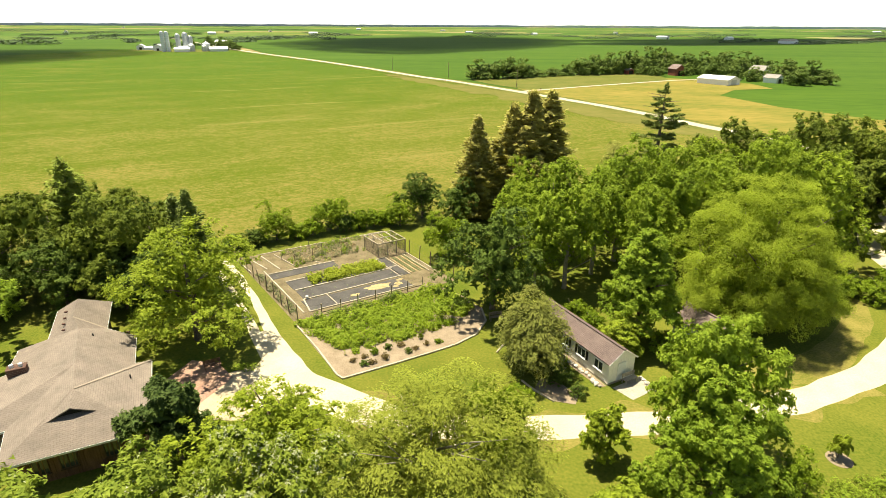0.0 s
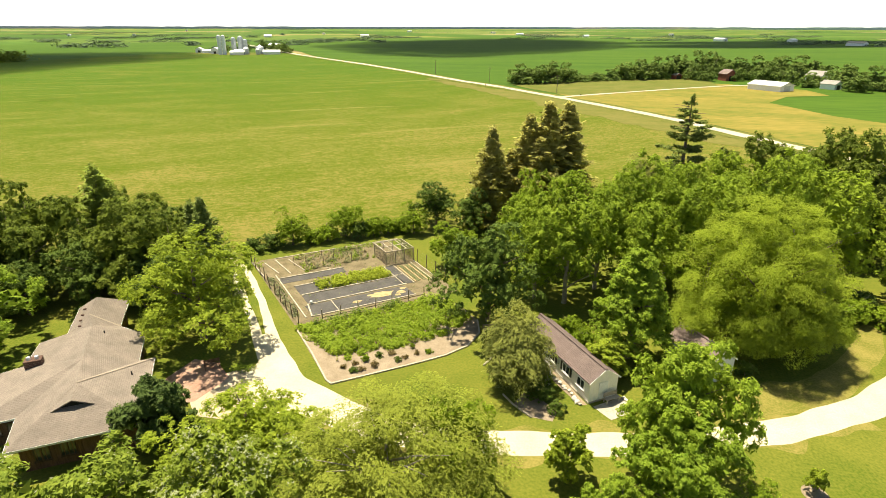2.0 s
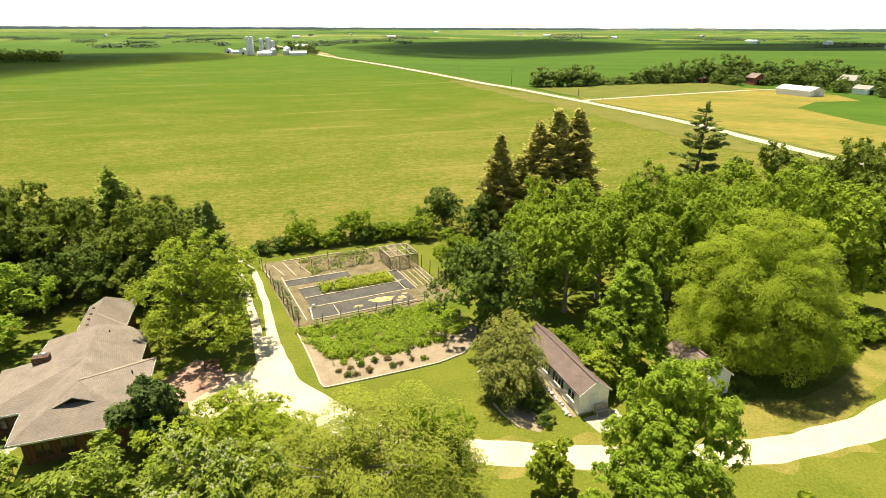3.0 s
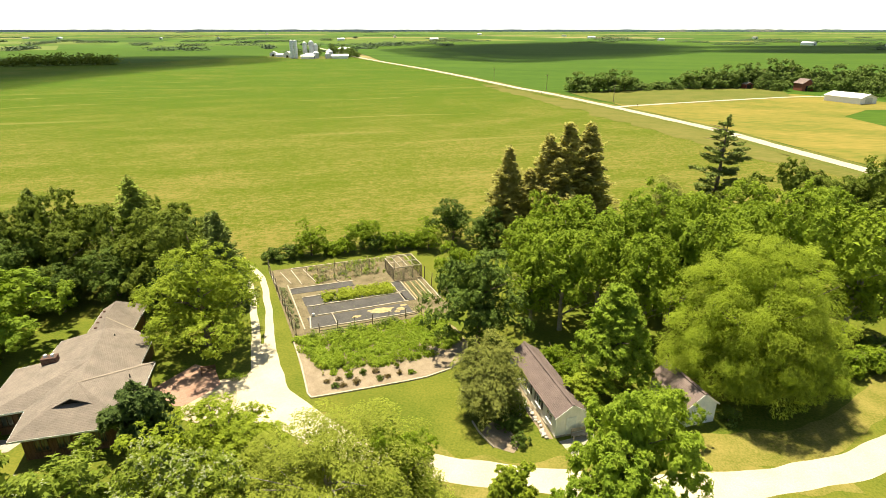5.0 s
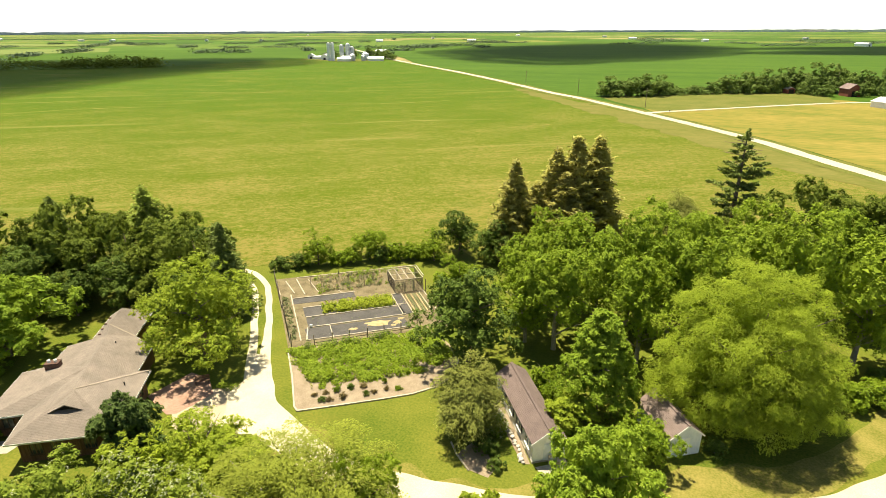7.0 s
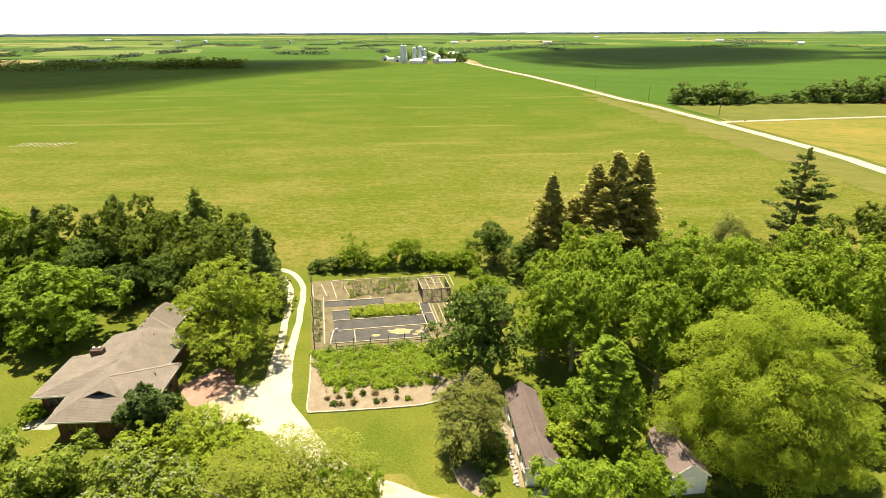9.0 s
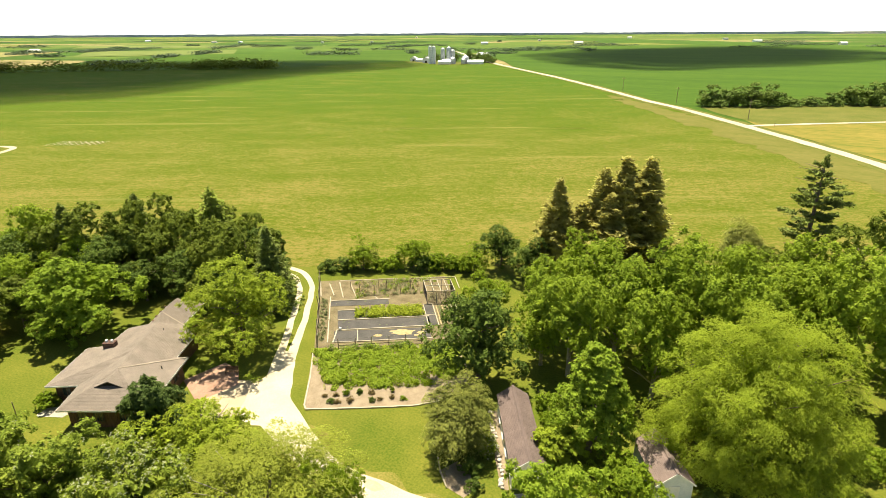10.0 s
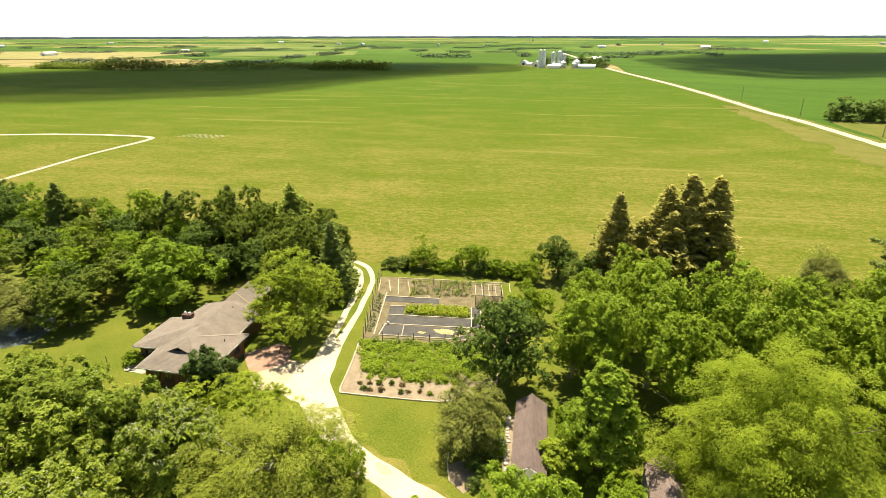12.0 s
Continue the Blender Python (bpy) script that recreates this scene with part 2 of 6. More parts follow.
M = {
    "land": ground_patchwork(),
    "crop": crop_field(),
    "lawn": mat("mown_grass", (0.068, 0.104, 0.010), 0.95, scale=7.0, fine=4.5, col2=(0.165, 0.162, 0.027), bump=0.04, spec=0.1),
    "corn": mat("green_crop", (0.037, 0.085, 0.008), 0.95, scale=60.0, fine=0.25, col2=(0.068, 0.124, 0.012), stretch=(0.3, 1.5, 1), rot=31, spec=0.1),
    "hay": mat("cut_hay", (0.115, 0.135, 0.020), 0.95, scale=22.0, fine=0.4, col2=(0.265, 0.200, 0.050), stretch=(0.5, 1.6, 1), rot=31, spec=0.1),
    "stubble": mat("tan_stubble", (0.118, 0.132, 0.018), 0.95, scale=9.0, fine=1.2, col2=(0.215, 0.195, 0.055), stretch=(0.4, 1.6, 1), rot=31, spec=0.1),
    "darkframe": mat("brown_frame", (0.055, 0.034, 0.022), 0.6, scale=0.6, fine=9.0, col2=(0.11, 0.07, 0.045)),
    "sand": mat("sandy_gravel", (0.36, 0.285, 0.19), 0.95, scale=1.6, fine=8.0, col2=(0.48, 0.395, 0.28), bump=0.02),
    "chimney": mat("brown_brick", (0.075, 0.042, 0.032), 0.9, scale=0.5, fine=12.0, col2=(0.15, 0.085, 0.065)),
    "farstubble": mat("far_stubble", (0.20, 0.19, 0.07), 0.95, scale=70.0, fine=0.05, col2=(0.30, 0.26, 0.11), stretch=(0.4, 1.6, 1), rot=31, spec=0.1),
    "farpale": mat("far_pale_crop", (0.11, 0.15, 0.035), 0.95, scale=70.0, fine=0.05, col2=(0.17, 0.20, 0.06), stretch=(0.4, 1.6, 1), rot=31, spec=0.1),
    "margin": mat("thin_margin", (0.108, 0.118, 0.020), 0.95, scale=10.0, fine=0.8, col2=(0.165, 0.148, 0.042), stretch=(0.5, 1.4, 1), rot=120, spec=0.1),
    "drygrass": mat("dry_lawn", (0.120, 0.128, 0.020), 0.95, scale=2.5, fine=5.0, col2=(0.250, 0.205, 0.060), bump=0.03, spec=0.1),
    "verge": mat("rough_grass", (0.085, 0.11, 0.016), 0.95, scale=12.0, fine=1.5, col2=(0.16, 0.15, 0.04), spec=0.1),
    "gravel": mat("pale_gravel", (0.46, 0.39, 0.27), 0.95, scale=2.4, fine=9.0, col2=(0.60, 0.525, 0.375), bump=0.02),
    "road": mat("gravel_road", (0.38, 0.33, 0.24), 0.95, scale=9.0, fine=2.0, col2=(0.52, 0.46, 0.35)),
    "mulch": mat("wood_mulch", (0.19, 0.142, 0.092), 0.95, scale=1.2, fine=14.0, col2=(0.33, 0.262, 0.185), bump=0.03),
    "soil": mat("garden_soil", (0.105, 0.082, 0.042), 0.95, scale=1.4, fine=10.0, col2=(0.225, 0.180, 0.105), bump=0.03),
    "fabric": mat("weed_fabric", (0.052, 0.048, 0.045), 0.85, scale=1.5, fine=8.0, col2=(0.100, 0.092, 0.084), bump=0.01),
    "straw": mat("straw", (0.30, 0.22, 0.10), 0.9, scale=0.5, fine=16.0, col2=(0.46, 0.37, 0.20), bump=0.03),
    "board": mat("weathered_board", (0.33, 0.275, 0.205), 0.85, scale=0.8, fine=18.0, col2=(0.51, 0.45, 0.355), objvar=0.3),
    "post": mat("grey_post", (0.17, 0.125, 0.085), 0.9, scale=0.4, fine=20.0, col2=(0.33, 0.265, 0.20), objvar=0.3),
    "wire": mat("wire", (0.20, 0.18, 0.16), 0.5, metal=0.6),
    "net": mat("dark_net", (0.07, 0.055, 0.045), 0.9, scale=0.4, fine=18.0, col2=(0.17, 0.13, 0.10)),
    "bark": mat("bark", (0.10, 0.075, 0.052), 0.95, scale=0.4, fine=9.0, col2=(0.24, 0.19, 0.145), bump=0.03),
    "barkpale": mat("pale_bark", (0.20, 0.17, 0.135), 0.95, scale=0.4, fine=9.0, col2=(0.38, 0.34, 0.28), bump=0.03),
    "roof": shingle("tan_shingles", (0.222, 0.180, 0.149), (0.250, 0.205, 0.169)),
    "roofred": shingle("mauve_shingles", (0.215, 0.155, 0.140), (0.245, 0.18, 0.162)),
    "roofmauve": shingle("dark_mauve_shingles", (0.160, 0.114, 0.104), (0.184, 0.134, 0.122)),
    "cap": mat("ridge_cap", (0.275, 0.225, 0.180), 0.9, var=0.15, fine=6.0),
    "siding": mat("brown_boards", (0.085, 0.045, 0.026), 0.8, scale=0.7, fine=12.0, col2=(0.19, 0.11, 0.07), stretch=(6, 6, 0.6)),
    "white": mat("white_paint", (0.72, 0.72, 0.69), 0.6, scale=0.8, fine=8.0, col2=(0.82, 0.82, 0.79)),
    "bluegrey": mat("pale_blue_paint", (0.55, 0.60, 0.62), 0.65, scale=0.8, fine=8.0, col2=(0.72, 0.76, 0.77)),
    "dark": mat("dark_opening", (0.012, 0.011, 0.010), 0.5, scale=0.6, col2=(0.03, 0.027, 0.024)),
    "glass": mat("window_glass", (0.03, 0.04, 0.045), 0.06, scale=0.8, col2=(0.05, 0.06, 0.065), spec=0.6),
    "brick": mat("red_brick", (0.20, 0.085, 0.06), 0.9, scale=0.5, fine=12.0, col2=(0.36, 0.19, 0.145)),
    "patio": mat("brick_paving", (0.27, 0.15, 0.105), 0.9, scale=1.3, fine=9.0, col2=(0.40, 0.26, 0.195), bump=0.01),
    "concrete": mat("concrete", (0.30, 0.265, 0.21), 0.9, scale=0.9, fine=9.0, col2=(0.44, 0.40, 0.33)),
    "stone": mat("field_stone", (0.34, 0.30, 0.26), 0.9, scale=0.5, fine=9.0, col2=(0.64, 0.59, 0.52), objvar=0.5),
    "steel": mat("galvanised_steel", (0.42, 0.44, 0.46), 0.5, metal=0.4, scale=2.0, fine=2.0, col2=(0.60, 0.62, 0.64)),
    "barnred": mat("barn_red", (0.22, 0.06, 0.04), 0.85, scale=1.5, fine=3.0, col2=(0.34, 0.12, 0.09)),
    "metalwhite": mat("white_metal", (0.70, 0.71, 0.71), 0.5, scale=3.0, fine=1.5, col2=(0.80, 0.81, 0.81)),
    "roofgrey": mat("grey_roof", (0.22, 0.20, 0.18), 0.8, scale=1.5, fine=3.0, col2=(0.36, 0.33, 0.30)),
    "flower": mat("cream_blossom", (0.26, 0.29, 0.13), 0.7, scale=0.5, col2=(0.46, 0.47, 0.28), trans=0.25),
    "cloud": mat("cloud_white", (0.85, 0.85, 0.85), 1.0, scale=60.0, fine=0.02, col2=(0.9, 0.9, 0.9)),
    # far tree lines: green greyed towards blue, distance haze mixed into the colour
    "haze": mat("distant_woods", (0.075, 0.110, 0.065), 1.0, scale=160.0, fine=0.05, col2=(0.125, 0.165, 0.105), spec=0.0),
    # woods painted pale blue-grey: haze put into the colour, lifting their backlit side
    "horizon": mat("hazed_horizon_woods", (0.50, 0.55, 0.57), 1.0, scale=160.0, fine=0.05, col2=(0.62, 0.66, 0.69), spec=0.0),
    "water": mat("pond_water", (0.10, 0.12, 0.11), 0.08, scale=3.0, col2=(0.16, 0.18, 0.17), spec=0.5),
    # foliage
    "maple": leafmat("maple_leaves", (0.090, 0.162, 0.015), (0.272, 0.362, 0.034)),
    "bright": leafmat("bright_maple_leaves", (0.114, 0.196, 0.020), (0.320, 0.420, 0.054)),
    "oak": leafmat("dark_oak_leaves", (0.042, 0.082, 0.015), (0.140, 0.200, 0.037), trans=0.25),
    "walnut": leafmat("grove_leaves", (0.104, 0.176, 0.018), (0.306, 0.396, 0.044)),
    "olive": leafmat("olive_woods_leaves", (0.070, 0.110, 0.017), (0.200, 0.250, 0.040)),
    "locust": leafmat("locust_leaves", (0.162, 0.222, 0.022), (0.330, 0.420, 0.050), trans=0.48, objvar=0.1, island=0.12),
    "locustgrey": leafmat("feathery_leaves", (0.150, 0.188, 0.026), (0.312, 0.360, 0.062), trans=0.38, objvar=0.1, island=0.12),
    "willow": leafmat("fine_olive_leaves", (0.125, 0.150, 0.033), (0.280, 0.305, 0.080), trans=0.33, objvar=0.1, island=0.15),
    "yellow": leafmat("yellow_green_leaves", (0.122, 0.182, 0.020), (0.325, 0.400, 0.044), trans=0.38, objvar=0.1),
    "magnolia": leafmat("glossy_dark_leaves", (0.032, 0.062, 0.016), (0.100, 0.145, 0.039), trans=0.15, objvar=0.1),
    "catalpa": leafmat("broad_leaves", (0.098, 0.155, 0.018), (0.285, 0.345, 0.058), trans=0.33),
    "spruce": leafmat("spruce_needles", (0.315, 0.305, 0.100), (0.53, 0.515, 0.185), trans=0.55),
    "softpine": leafmat("soft_pine_needles", (0.160, 0.215, 0.042), (0.340, 0.420, 0.095), trans=0.45),
    "farmwood": leafmat("windbreak_leaves", (0.070, 0.120, 0.026), (0.180, 0.250, 0.064), trans=0.3),
    "pine": leafmat("pine_needles", (0.090, 0.132, 0.032), (0.250, 0.310, 0.085), trans=0.28),
    "veg": leafmat("lush_vegetable_leaves", (0.102, 0.178, 0.018), (0.290, 0.380, 0.046)),
    "chard": leafmat("yellow_chard_leaves", (0.170, 0.230, 0.026), (0.360, 0.420, 0.051)),
    "russet": leafmat("russet_shrub_leaves", (0.120, 0.098, 0.046), (0.250, 0.200, 0.090)),
    "herb": leafmat("grey_green_herbs", (0.100, 0.130, 0.058), (0.220, 0.250, 0.125)),
}


_nt = M["cloud"].node_tree
_mx, _tp = _nt.nodes.new("ShaderNodeMixShader"), _nt.nodes.new("ShaderNodeBsdfTransparent")
_mx.inputs[0].default_value = 0.64
_nt.links.new(_nt.nodes["Principled BSDF"].outputs[0], _mx.inputs[1])
_nt.links.new(_tp.outputs[0], _mx.inputs[2])
_nt.links.new(_mx.outputs[0], _nt.nodes["Material Output"].inputs[0])


# ---- building helpers ----
def part(name, bm, material, parent=None, label=""):
    me = bpy.data.meshes.new(name)
    if isinstance(bm, bmesh.types.BMesh):
        bm.to_mesh(me)
        bm.free()
    else:
        v, f = bm
        me.from_pydata([tuple(p) for p in v], [], [tuple(q) for q in f])
    me.materials.append(material)
    me.update()
    ob = new(name, me)
    if parent:
        ob.parent = parent
    if label:
        tagged(ob, label=label)
    return ob


def thing(name, x, y, z=0.0, rz=0.0, label="", category="", group="", kind=""):
    ob = new(name)
    ob.empty_display_size = 0.3
    ob.matrix_basis = pose(x, y, z, 0, 0, rz)
    return tagged(ob, label, category, group, kind)


def box(bm, x0, y0, z0, x1, y1, z1, bevel=0.0):
    vs = [bm.verts.new(p) for p in ((x0, y0, z0), (x1, y0, z0), (x1, y1, z0), (x0, y1, z0), (x0, y0, z1), (x1, y0, z1), (x1, y1, z1), (x0, y1, z1))]
    fs = [bm.faces.new([vs[i] for i in q]) for q in ((3, 2, 1, 0), (4, 5, 6, 7), (0, 1, 5, 4), (1, 2, 6, 5), (2, 3, 7, 6), (3, 0, 4, 7))]
    if bevel:
        es = {e for f in fs for e in f.edges}
        bmesh.ops.bevel(bm, geom=list(es), offset=bevel, segments=1, affect="EDGES")
    return bm


def boxpart(name, a, b, material, parent, bevel=0.0, label=""):
    return part(name, box(bmesh.new(), *a, *b, bevel), material, parent, label)


def tube(bm, pts, radii, n=7, cap=True):
    pts = [Vector(p) for p in pts]
    rings = []
    for i, p in enumerate(pts):
        d = (pts[min(i + 1, len(pts) - 1)] - pts[max(i - 1, 0)]).normalized()
        a = d.orthogonal().normalized()
        b = d.cross(a)
        rings.append([bm.verts.new(p + radii[i] * (math.cos(t) * a + math.sin(t) * b)) for t in [2 * math.pi * k / n for k in range(n)]])
    for i in range(len(rings) - 1):
        # align neighbouring rings
        r0, r1 = rings[i], rings[i + 1]
        s = min(range(n), key=lambda k: (r1[k].co - r0[0].co).length)
        r1[:] = r1[s:] + r1[:s]
        for k in range(n):
            bm.faces.new((r0[k], r0[(k + 1) % n], r1[(k + 1) % n], r1[k]))
    if cap:
        bm.faces.new(rings[0][::-1])
        bm.faces.new(rings[-1])
    return bm


def catmull(pts, step=1.5):
    out = []
    P = [np.array(p, float) for p in pts]
    for i in range(len(P) - 1):
        p0, p1, p2, p3 = P[max(i - 1, 0)], P[i], P[i + 1], P[min(i + 2, len(P) - 1)]
        n = max(2, int(np.linalg.norm((p2 - p1)[:2]) / step))
        for k in range(n):
            t = k / n
            out.append(0.5 * (2 * p1 + (p2 - p0) * t + (2 * p0 - 5 * p1 + 4 * p2 - p3) * t * t + (3 * p1 - p0 - 3 * p2 + p3) * t ** 3))
    out.append(P[-1])
    return out


def ribbon(name, pts, z, material, label, category, rough=0.12, step=1.5, parent=None, kind="structure", crown=0.0):
    """A strip of surface along (x, y, width) points, with uneven edges."""
    c = catmull(pts, step)
    v, f = [], []
    for i, p in enumerate(c):
        d = c[min(i + 1, len(c) - 1)] - c[max(i - 1, 0)]
        d = d[:2] / np.linalg.norm(d[:2])
        nrm = np.array((-d[1], d[0]))
        for k, s in enumerate((-0.5, -0.25, 0.0, 0.25, 0.5)):
            w = p[2] * s + (rough * noise.noise((p[0] * 0.35, p[1] * 0.35, 3.0 * s)) * 1.6 if abs(s) == 0.5 else 0)
            q = p[:2] + nrm * w
            v.append((q[0], q[1], z + crown * (1 - 4 * s * s)))
    n = len(c)
    for i in range(n - 1):
        for k in range(4):
            a = i * 5 + k
            f.append((a + 1, a, a + 5, a + 6))
    ob = part(name, (v, f), material, parent)
    return tagged(ob, label, category, kind=kind)


def sheet(name, pts, z, material, label, category, kind="structure", parent=None):
    bm = bmesh.new()
    bm.faces.new([bm.verts.new((x, y, z)) for x, y in pts])
    bm.normal_update()
    bmesh.ops.triangulate(bm, faces=bm.faces[:])
    bmesh.ops.recalc_face_normals(bm, faces=bm.faces[:])
    for fc in bm.faces:
        if fc.normal.z < 0:
            fc.normal_flip()
    ob = part(name, bm, material, parent)
    return tagged(ob, label, category, kind=kind)


# ---- land ----
def land(x, y):
    """Height of the far land, which rises a little towards the horizon."""
    return 20.0 * max(0.0, math.hypot(x, y) - 2500) / 2400


v, f = [(0, 0, -0.4)], []
for k in range(96):
    a = 2 * math.pi * k / 96
    v += [(2500 * math.cos(a), 2500 * math.sin(a), -0.4), (4900 * math.cos(a), 4900 * math.sin(a), 19.6)]
for k in range(96):
    i, j = 1 + 2 * k, 1 + 2 * ((k + 1) % 96)
    f += [(0, i, j), (i, i + 1, j + 1, j)]
tagged(part("ground", (v, f), M["land"]), "flat farmland of green and tan fields reaching the horizon", "ground", kind="structure")
sheet("lawn", [(-420, -400), (330, -400), (330, 60), (118, 92), (92, 140), (40, 116), (-33, 72), (-140, 8), (-420, -160)], 0.02, M["lawn"], "mown lawn of the farmstead, dry in places", "lawn")
# fields
sheet("field_near", [(-420, -160), (-140, 8), (-33, 71.5), (40, 115), (90, 145), (76, 173), (54, 218), (36, 246.5), (17.5, 274), (-18, 325), (-40, 352), (-96, 430), (-152, 504), (-231, 600), (-318, 700), (-436, 700), (-486, 482), (-700, 290), (-960, 180), (-1000, -300)], 0.05, M["crop"], "young crop field with straw residue between rows", "field")
sheet("field_corn", [(-308, 735), (-231, 600), (-152, 504), (-96, 430), (-40, 352), (-18, 325), (17.5, 274), (36, 246.5), (54, 218), (65, 195.5), (76, 173), (97, 132), (122, 92), (260, 90), (1400, 560), (1500, 1900), (-250, 1900), (-640, 1250)], 0.03, M["corn"], "dense dark green crop beyond the gravel road", "field")
sheet("field_hay", [(22, 278), (40, 251), (60, 219), (80, 178), (100, 140), (126, 110), (170, 150), (119, 232), (110, 271), (127, 297), (150, 306), (150, 332), (118, 360), (64, 376), (0, 336)], 0.12, M["hay"], "cut hay field turning yellow", "field")
sheet("field_beyond", [(-486, 486), (-436, 704), (-318, 704), (-338, 748), (-660, 1240), (-1060, 800), (-900, 480)], 0.16, M["corn"], "green crop field behind the windbreak", "field")
sheet("field_stubble", [(-1296, 203), (-1094, 385), (-1420, 727), (-1960, 320)], 0.3, M["farstubble"], "far field of pale tan stubble", "field")
sheet("field_pale", [(-1080, 560), (-940, 800), (-1180, 1010), (-1400, 760)], 0.3, M["farpale"], "far field of pale young crop", "field")
sheet("field_pale", [(-1750, 900), (-1300, 1180), (-1500, 1420), (-2150, 1150)], 0.3, M["farpale"], "far field of pale young crop", "field")
sheet("field_stubble", [(900, 1500), (1500, 1560), (1800, 1900), (1000, 1960)], 0.3, M["farstubble"], "far field of pale tan stubble", "field")
sheet("field_headland", [(23, 283.5), (68, 318), (110, 348), (116, 400), (60, 380), (27, 358), (-8, 334), (2, 314)], 0.14, M["verge"], "grassy yellow-green strip before the farm windbreak", "field")
ribbon("field_margin", [(78, 150, 5), (60, 182, 16), (41, 215, 20), (22, 246, 20), (0, 276, 16), (-30, 318, 11), (-66, 370, 4)], 0.10, M["margin"], "brownish thin crop along the road", "field", rough=4, step=5)
# gravel road and lanes
ROAD = [(150, 40, 4.8), (118, 92, 4.8), (97, 132, 4.8), (76, 173, 4.8), (65, 195.5, 4.8), (54, 218, 4.8), (36, 246.5, 4.8), (17.5, 274, 4.8), (-18, 325, 4.8), (-40, 352, 4.8), (-96, 430, 5.0), (-152, 504, 5.2), (-231, 600, 5.2), (-312, 704, 6.5), (-480, 940, 6.5), (-760, 1330, 7)]
ribbon("road_verge", [(x, y, 11) for x, y, w in ROAD], 0.15, M["verge"], "grassy verge and shallow ditch along the road", "verge", rough=1.2, step=12)
ribbon("road", ROAD, 0.22, M["road"], "pale straight gravel road between fields", "road", rough=0.35, step=6, crown=0.08)
ribbon("farm_lane", [(18, 274, 4.2), (25, 281, 3.0), (68, 314.5, 2.8), (112, 346, 2.8), (128, 352, 4)], 0.26, M["road"], "gravel lane to the neighbouring farmyard", "road", rough=0.3, step=5)
ribbon("field_track", [(-330, -30, 2.6), (-263, 54, 2.6), (-242, 75, 2.6), (-220, 90, 2.6), (-207, 95, 2.6), (-201, 89, 2.6), (-188, 66, 2.6), (-169, 40, 2.6), (-150, 12, 2.6)], 0.12, M["road"], "worn pale track turning round in the field", "track", rough=0.3, step=3)
ribbon("field_track_middle", [(-214, 92, 0.7), (-207, 93.6, 0.8), (-202.6, 89, 0.9), (-189, 66, 0.8), (-170, 40, 0.7), (-151, 12, 0.6)], 0.16, M["verge"], "grass strip between the ruts", "verge", rough=0.15, step=3)
for i in range(9):
    x, y = -207 + 1.9 * i + 6, 103 + 1.1 * i
    ribbon("bare_row", [(x, y, 0.28), (x - 1.5, y + 4, 0.32), (x - 2.6, y + 8, 0.28)], 0.12, M["road"], "short bare rows of pale soil in the crop", "soil", rough=0.2, step=2)
# tan streaks of thin crop along the rows
for pts in (((-352, 105), (-309, 149), (-268, 173), (-245, 200), (-207, 226)), ((-247, 280), (-222, 291), (-197, 297)), ((-330, 190), (-290, 214), (-262, 238)), ((-150, 250), (-110, 270), (-84, 292)), ((-120, 190), (-76, 218), (-40, 236))):
    ribbon("thin_crop", [(x, y, 0.2 if i in (0, len(pts) - 1) else 1.5) for i, (x, y) in enumerate(pts)], 0.11, M["stubble"], "streak of thin crop over tan straw", "field", rough=1.0, step=4)
# the farmstead's drive
ribbon("drive_track", [(-47, 64.2, 2.6), (-42, 65.6, 2.7), (-37.2, 65.3, 2.8), (-33, 62.8, 2.6), (-29.6, 59.0, 2.6), (-25.3, 53.2, 2.6), (-20.4, 46.4, 2.7), (-17.4, 42.2, 3.4), (-15.4, 39.6, 3.4)], 0.030, M["gravel"], "two-rut pale gravel track beside the garden", "drive", rough=0.14, step=0.8)
ribbon("track_grass", [(-42, 65.7, 0.5), (-37.2, 65.3, 0.8), (-33, 62.8, 0.85), (-29.6, 59.0, 0.8), (-25.3, 53.2, 0.75), (-22.6, 49.4, 0.55), (-20.9, 47.0, 0.3)], 0.036, M["lawn"], "strip of grass between the two ruts", "grass", rough=0.18, step=0.6)
ribbon("drive_lane", [(-17.0, 37.8, 3.4), (-15.0, 38.2, 4.4), (-11.6, 37.0, 4.2), (-6.6, 35.0, 3.4), (-1.5, 34.0, 3.0), (3.4, 34.2, 2.8), (8.2, 34.7, 2.8), (14.5, 35.5, 2.7), (22, 37.3, 2.7), (29.3, 39.8, 2.8), (34.2, 42.4, 2.8), (40, 46.0, 2.9), (48, 54, 3.2), (56, 66, 4), (60, 80, 4), (74, 98, 4), (92, 128, 4)], 0.035, M["gravel"], "curving sunlit gravel drive", "drive", rough=0.14, step=0.8)
ribbon("lane_edge", [(-9.0, 35.4, 4.6), (-4.5, 34.4, 4.6), (0, 34.1, 4.4), (5, 34.4, 4.2), (11, 35.0, 4.0), (17, 36.1, 4.0), (24, 37.9, 4.0), (30, 40.2, 4.2), (36, 43.5, 4.2)], 0.026, M["drygrass"], "dry tan grass along the edges of the drive", "lawn", rough=0.9, step=0.5)
sheet("worn_patch", [(2.3 + 1.1 * math.cos(a) * (1 + 0.2 * math.sin(3 * a)), 34.7 + 0.55 * math.sin(a)) for a in np.arange(0, 6.2, 0.35)], 0.044, M["sand"], "brownish worn patch in the gravel drive", "drive")
ribbon("dry_grass", [(21.5, 39.4, 1.6), (25, 42.0, 3.0), (30, 44.2, 3.8), (35, 46.4, 3.6), (39.5, 50.5, 3.4), (43, 55.0, 2.6), (46, 60, 1.6)], 0.028, M["drygrass"], "lawn burnt tan along the drive", "lawn", rough=0.5, step=0.5)
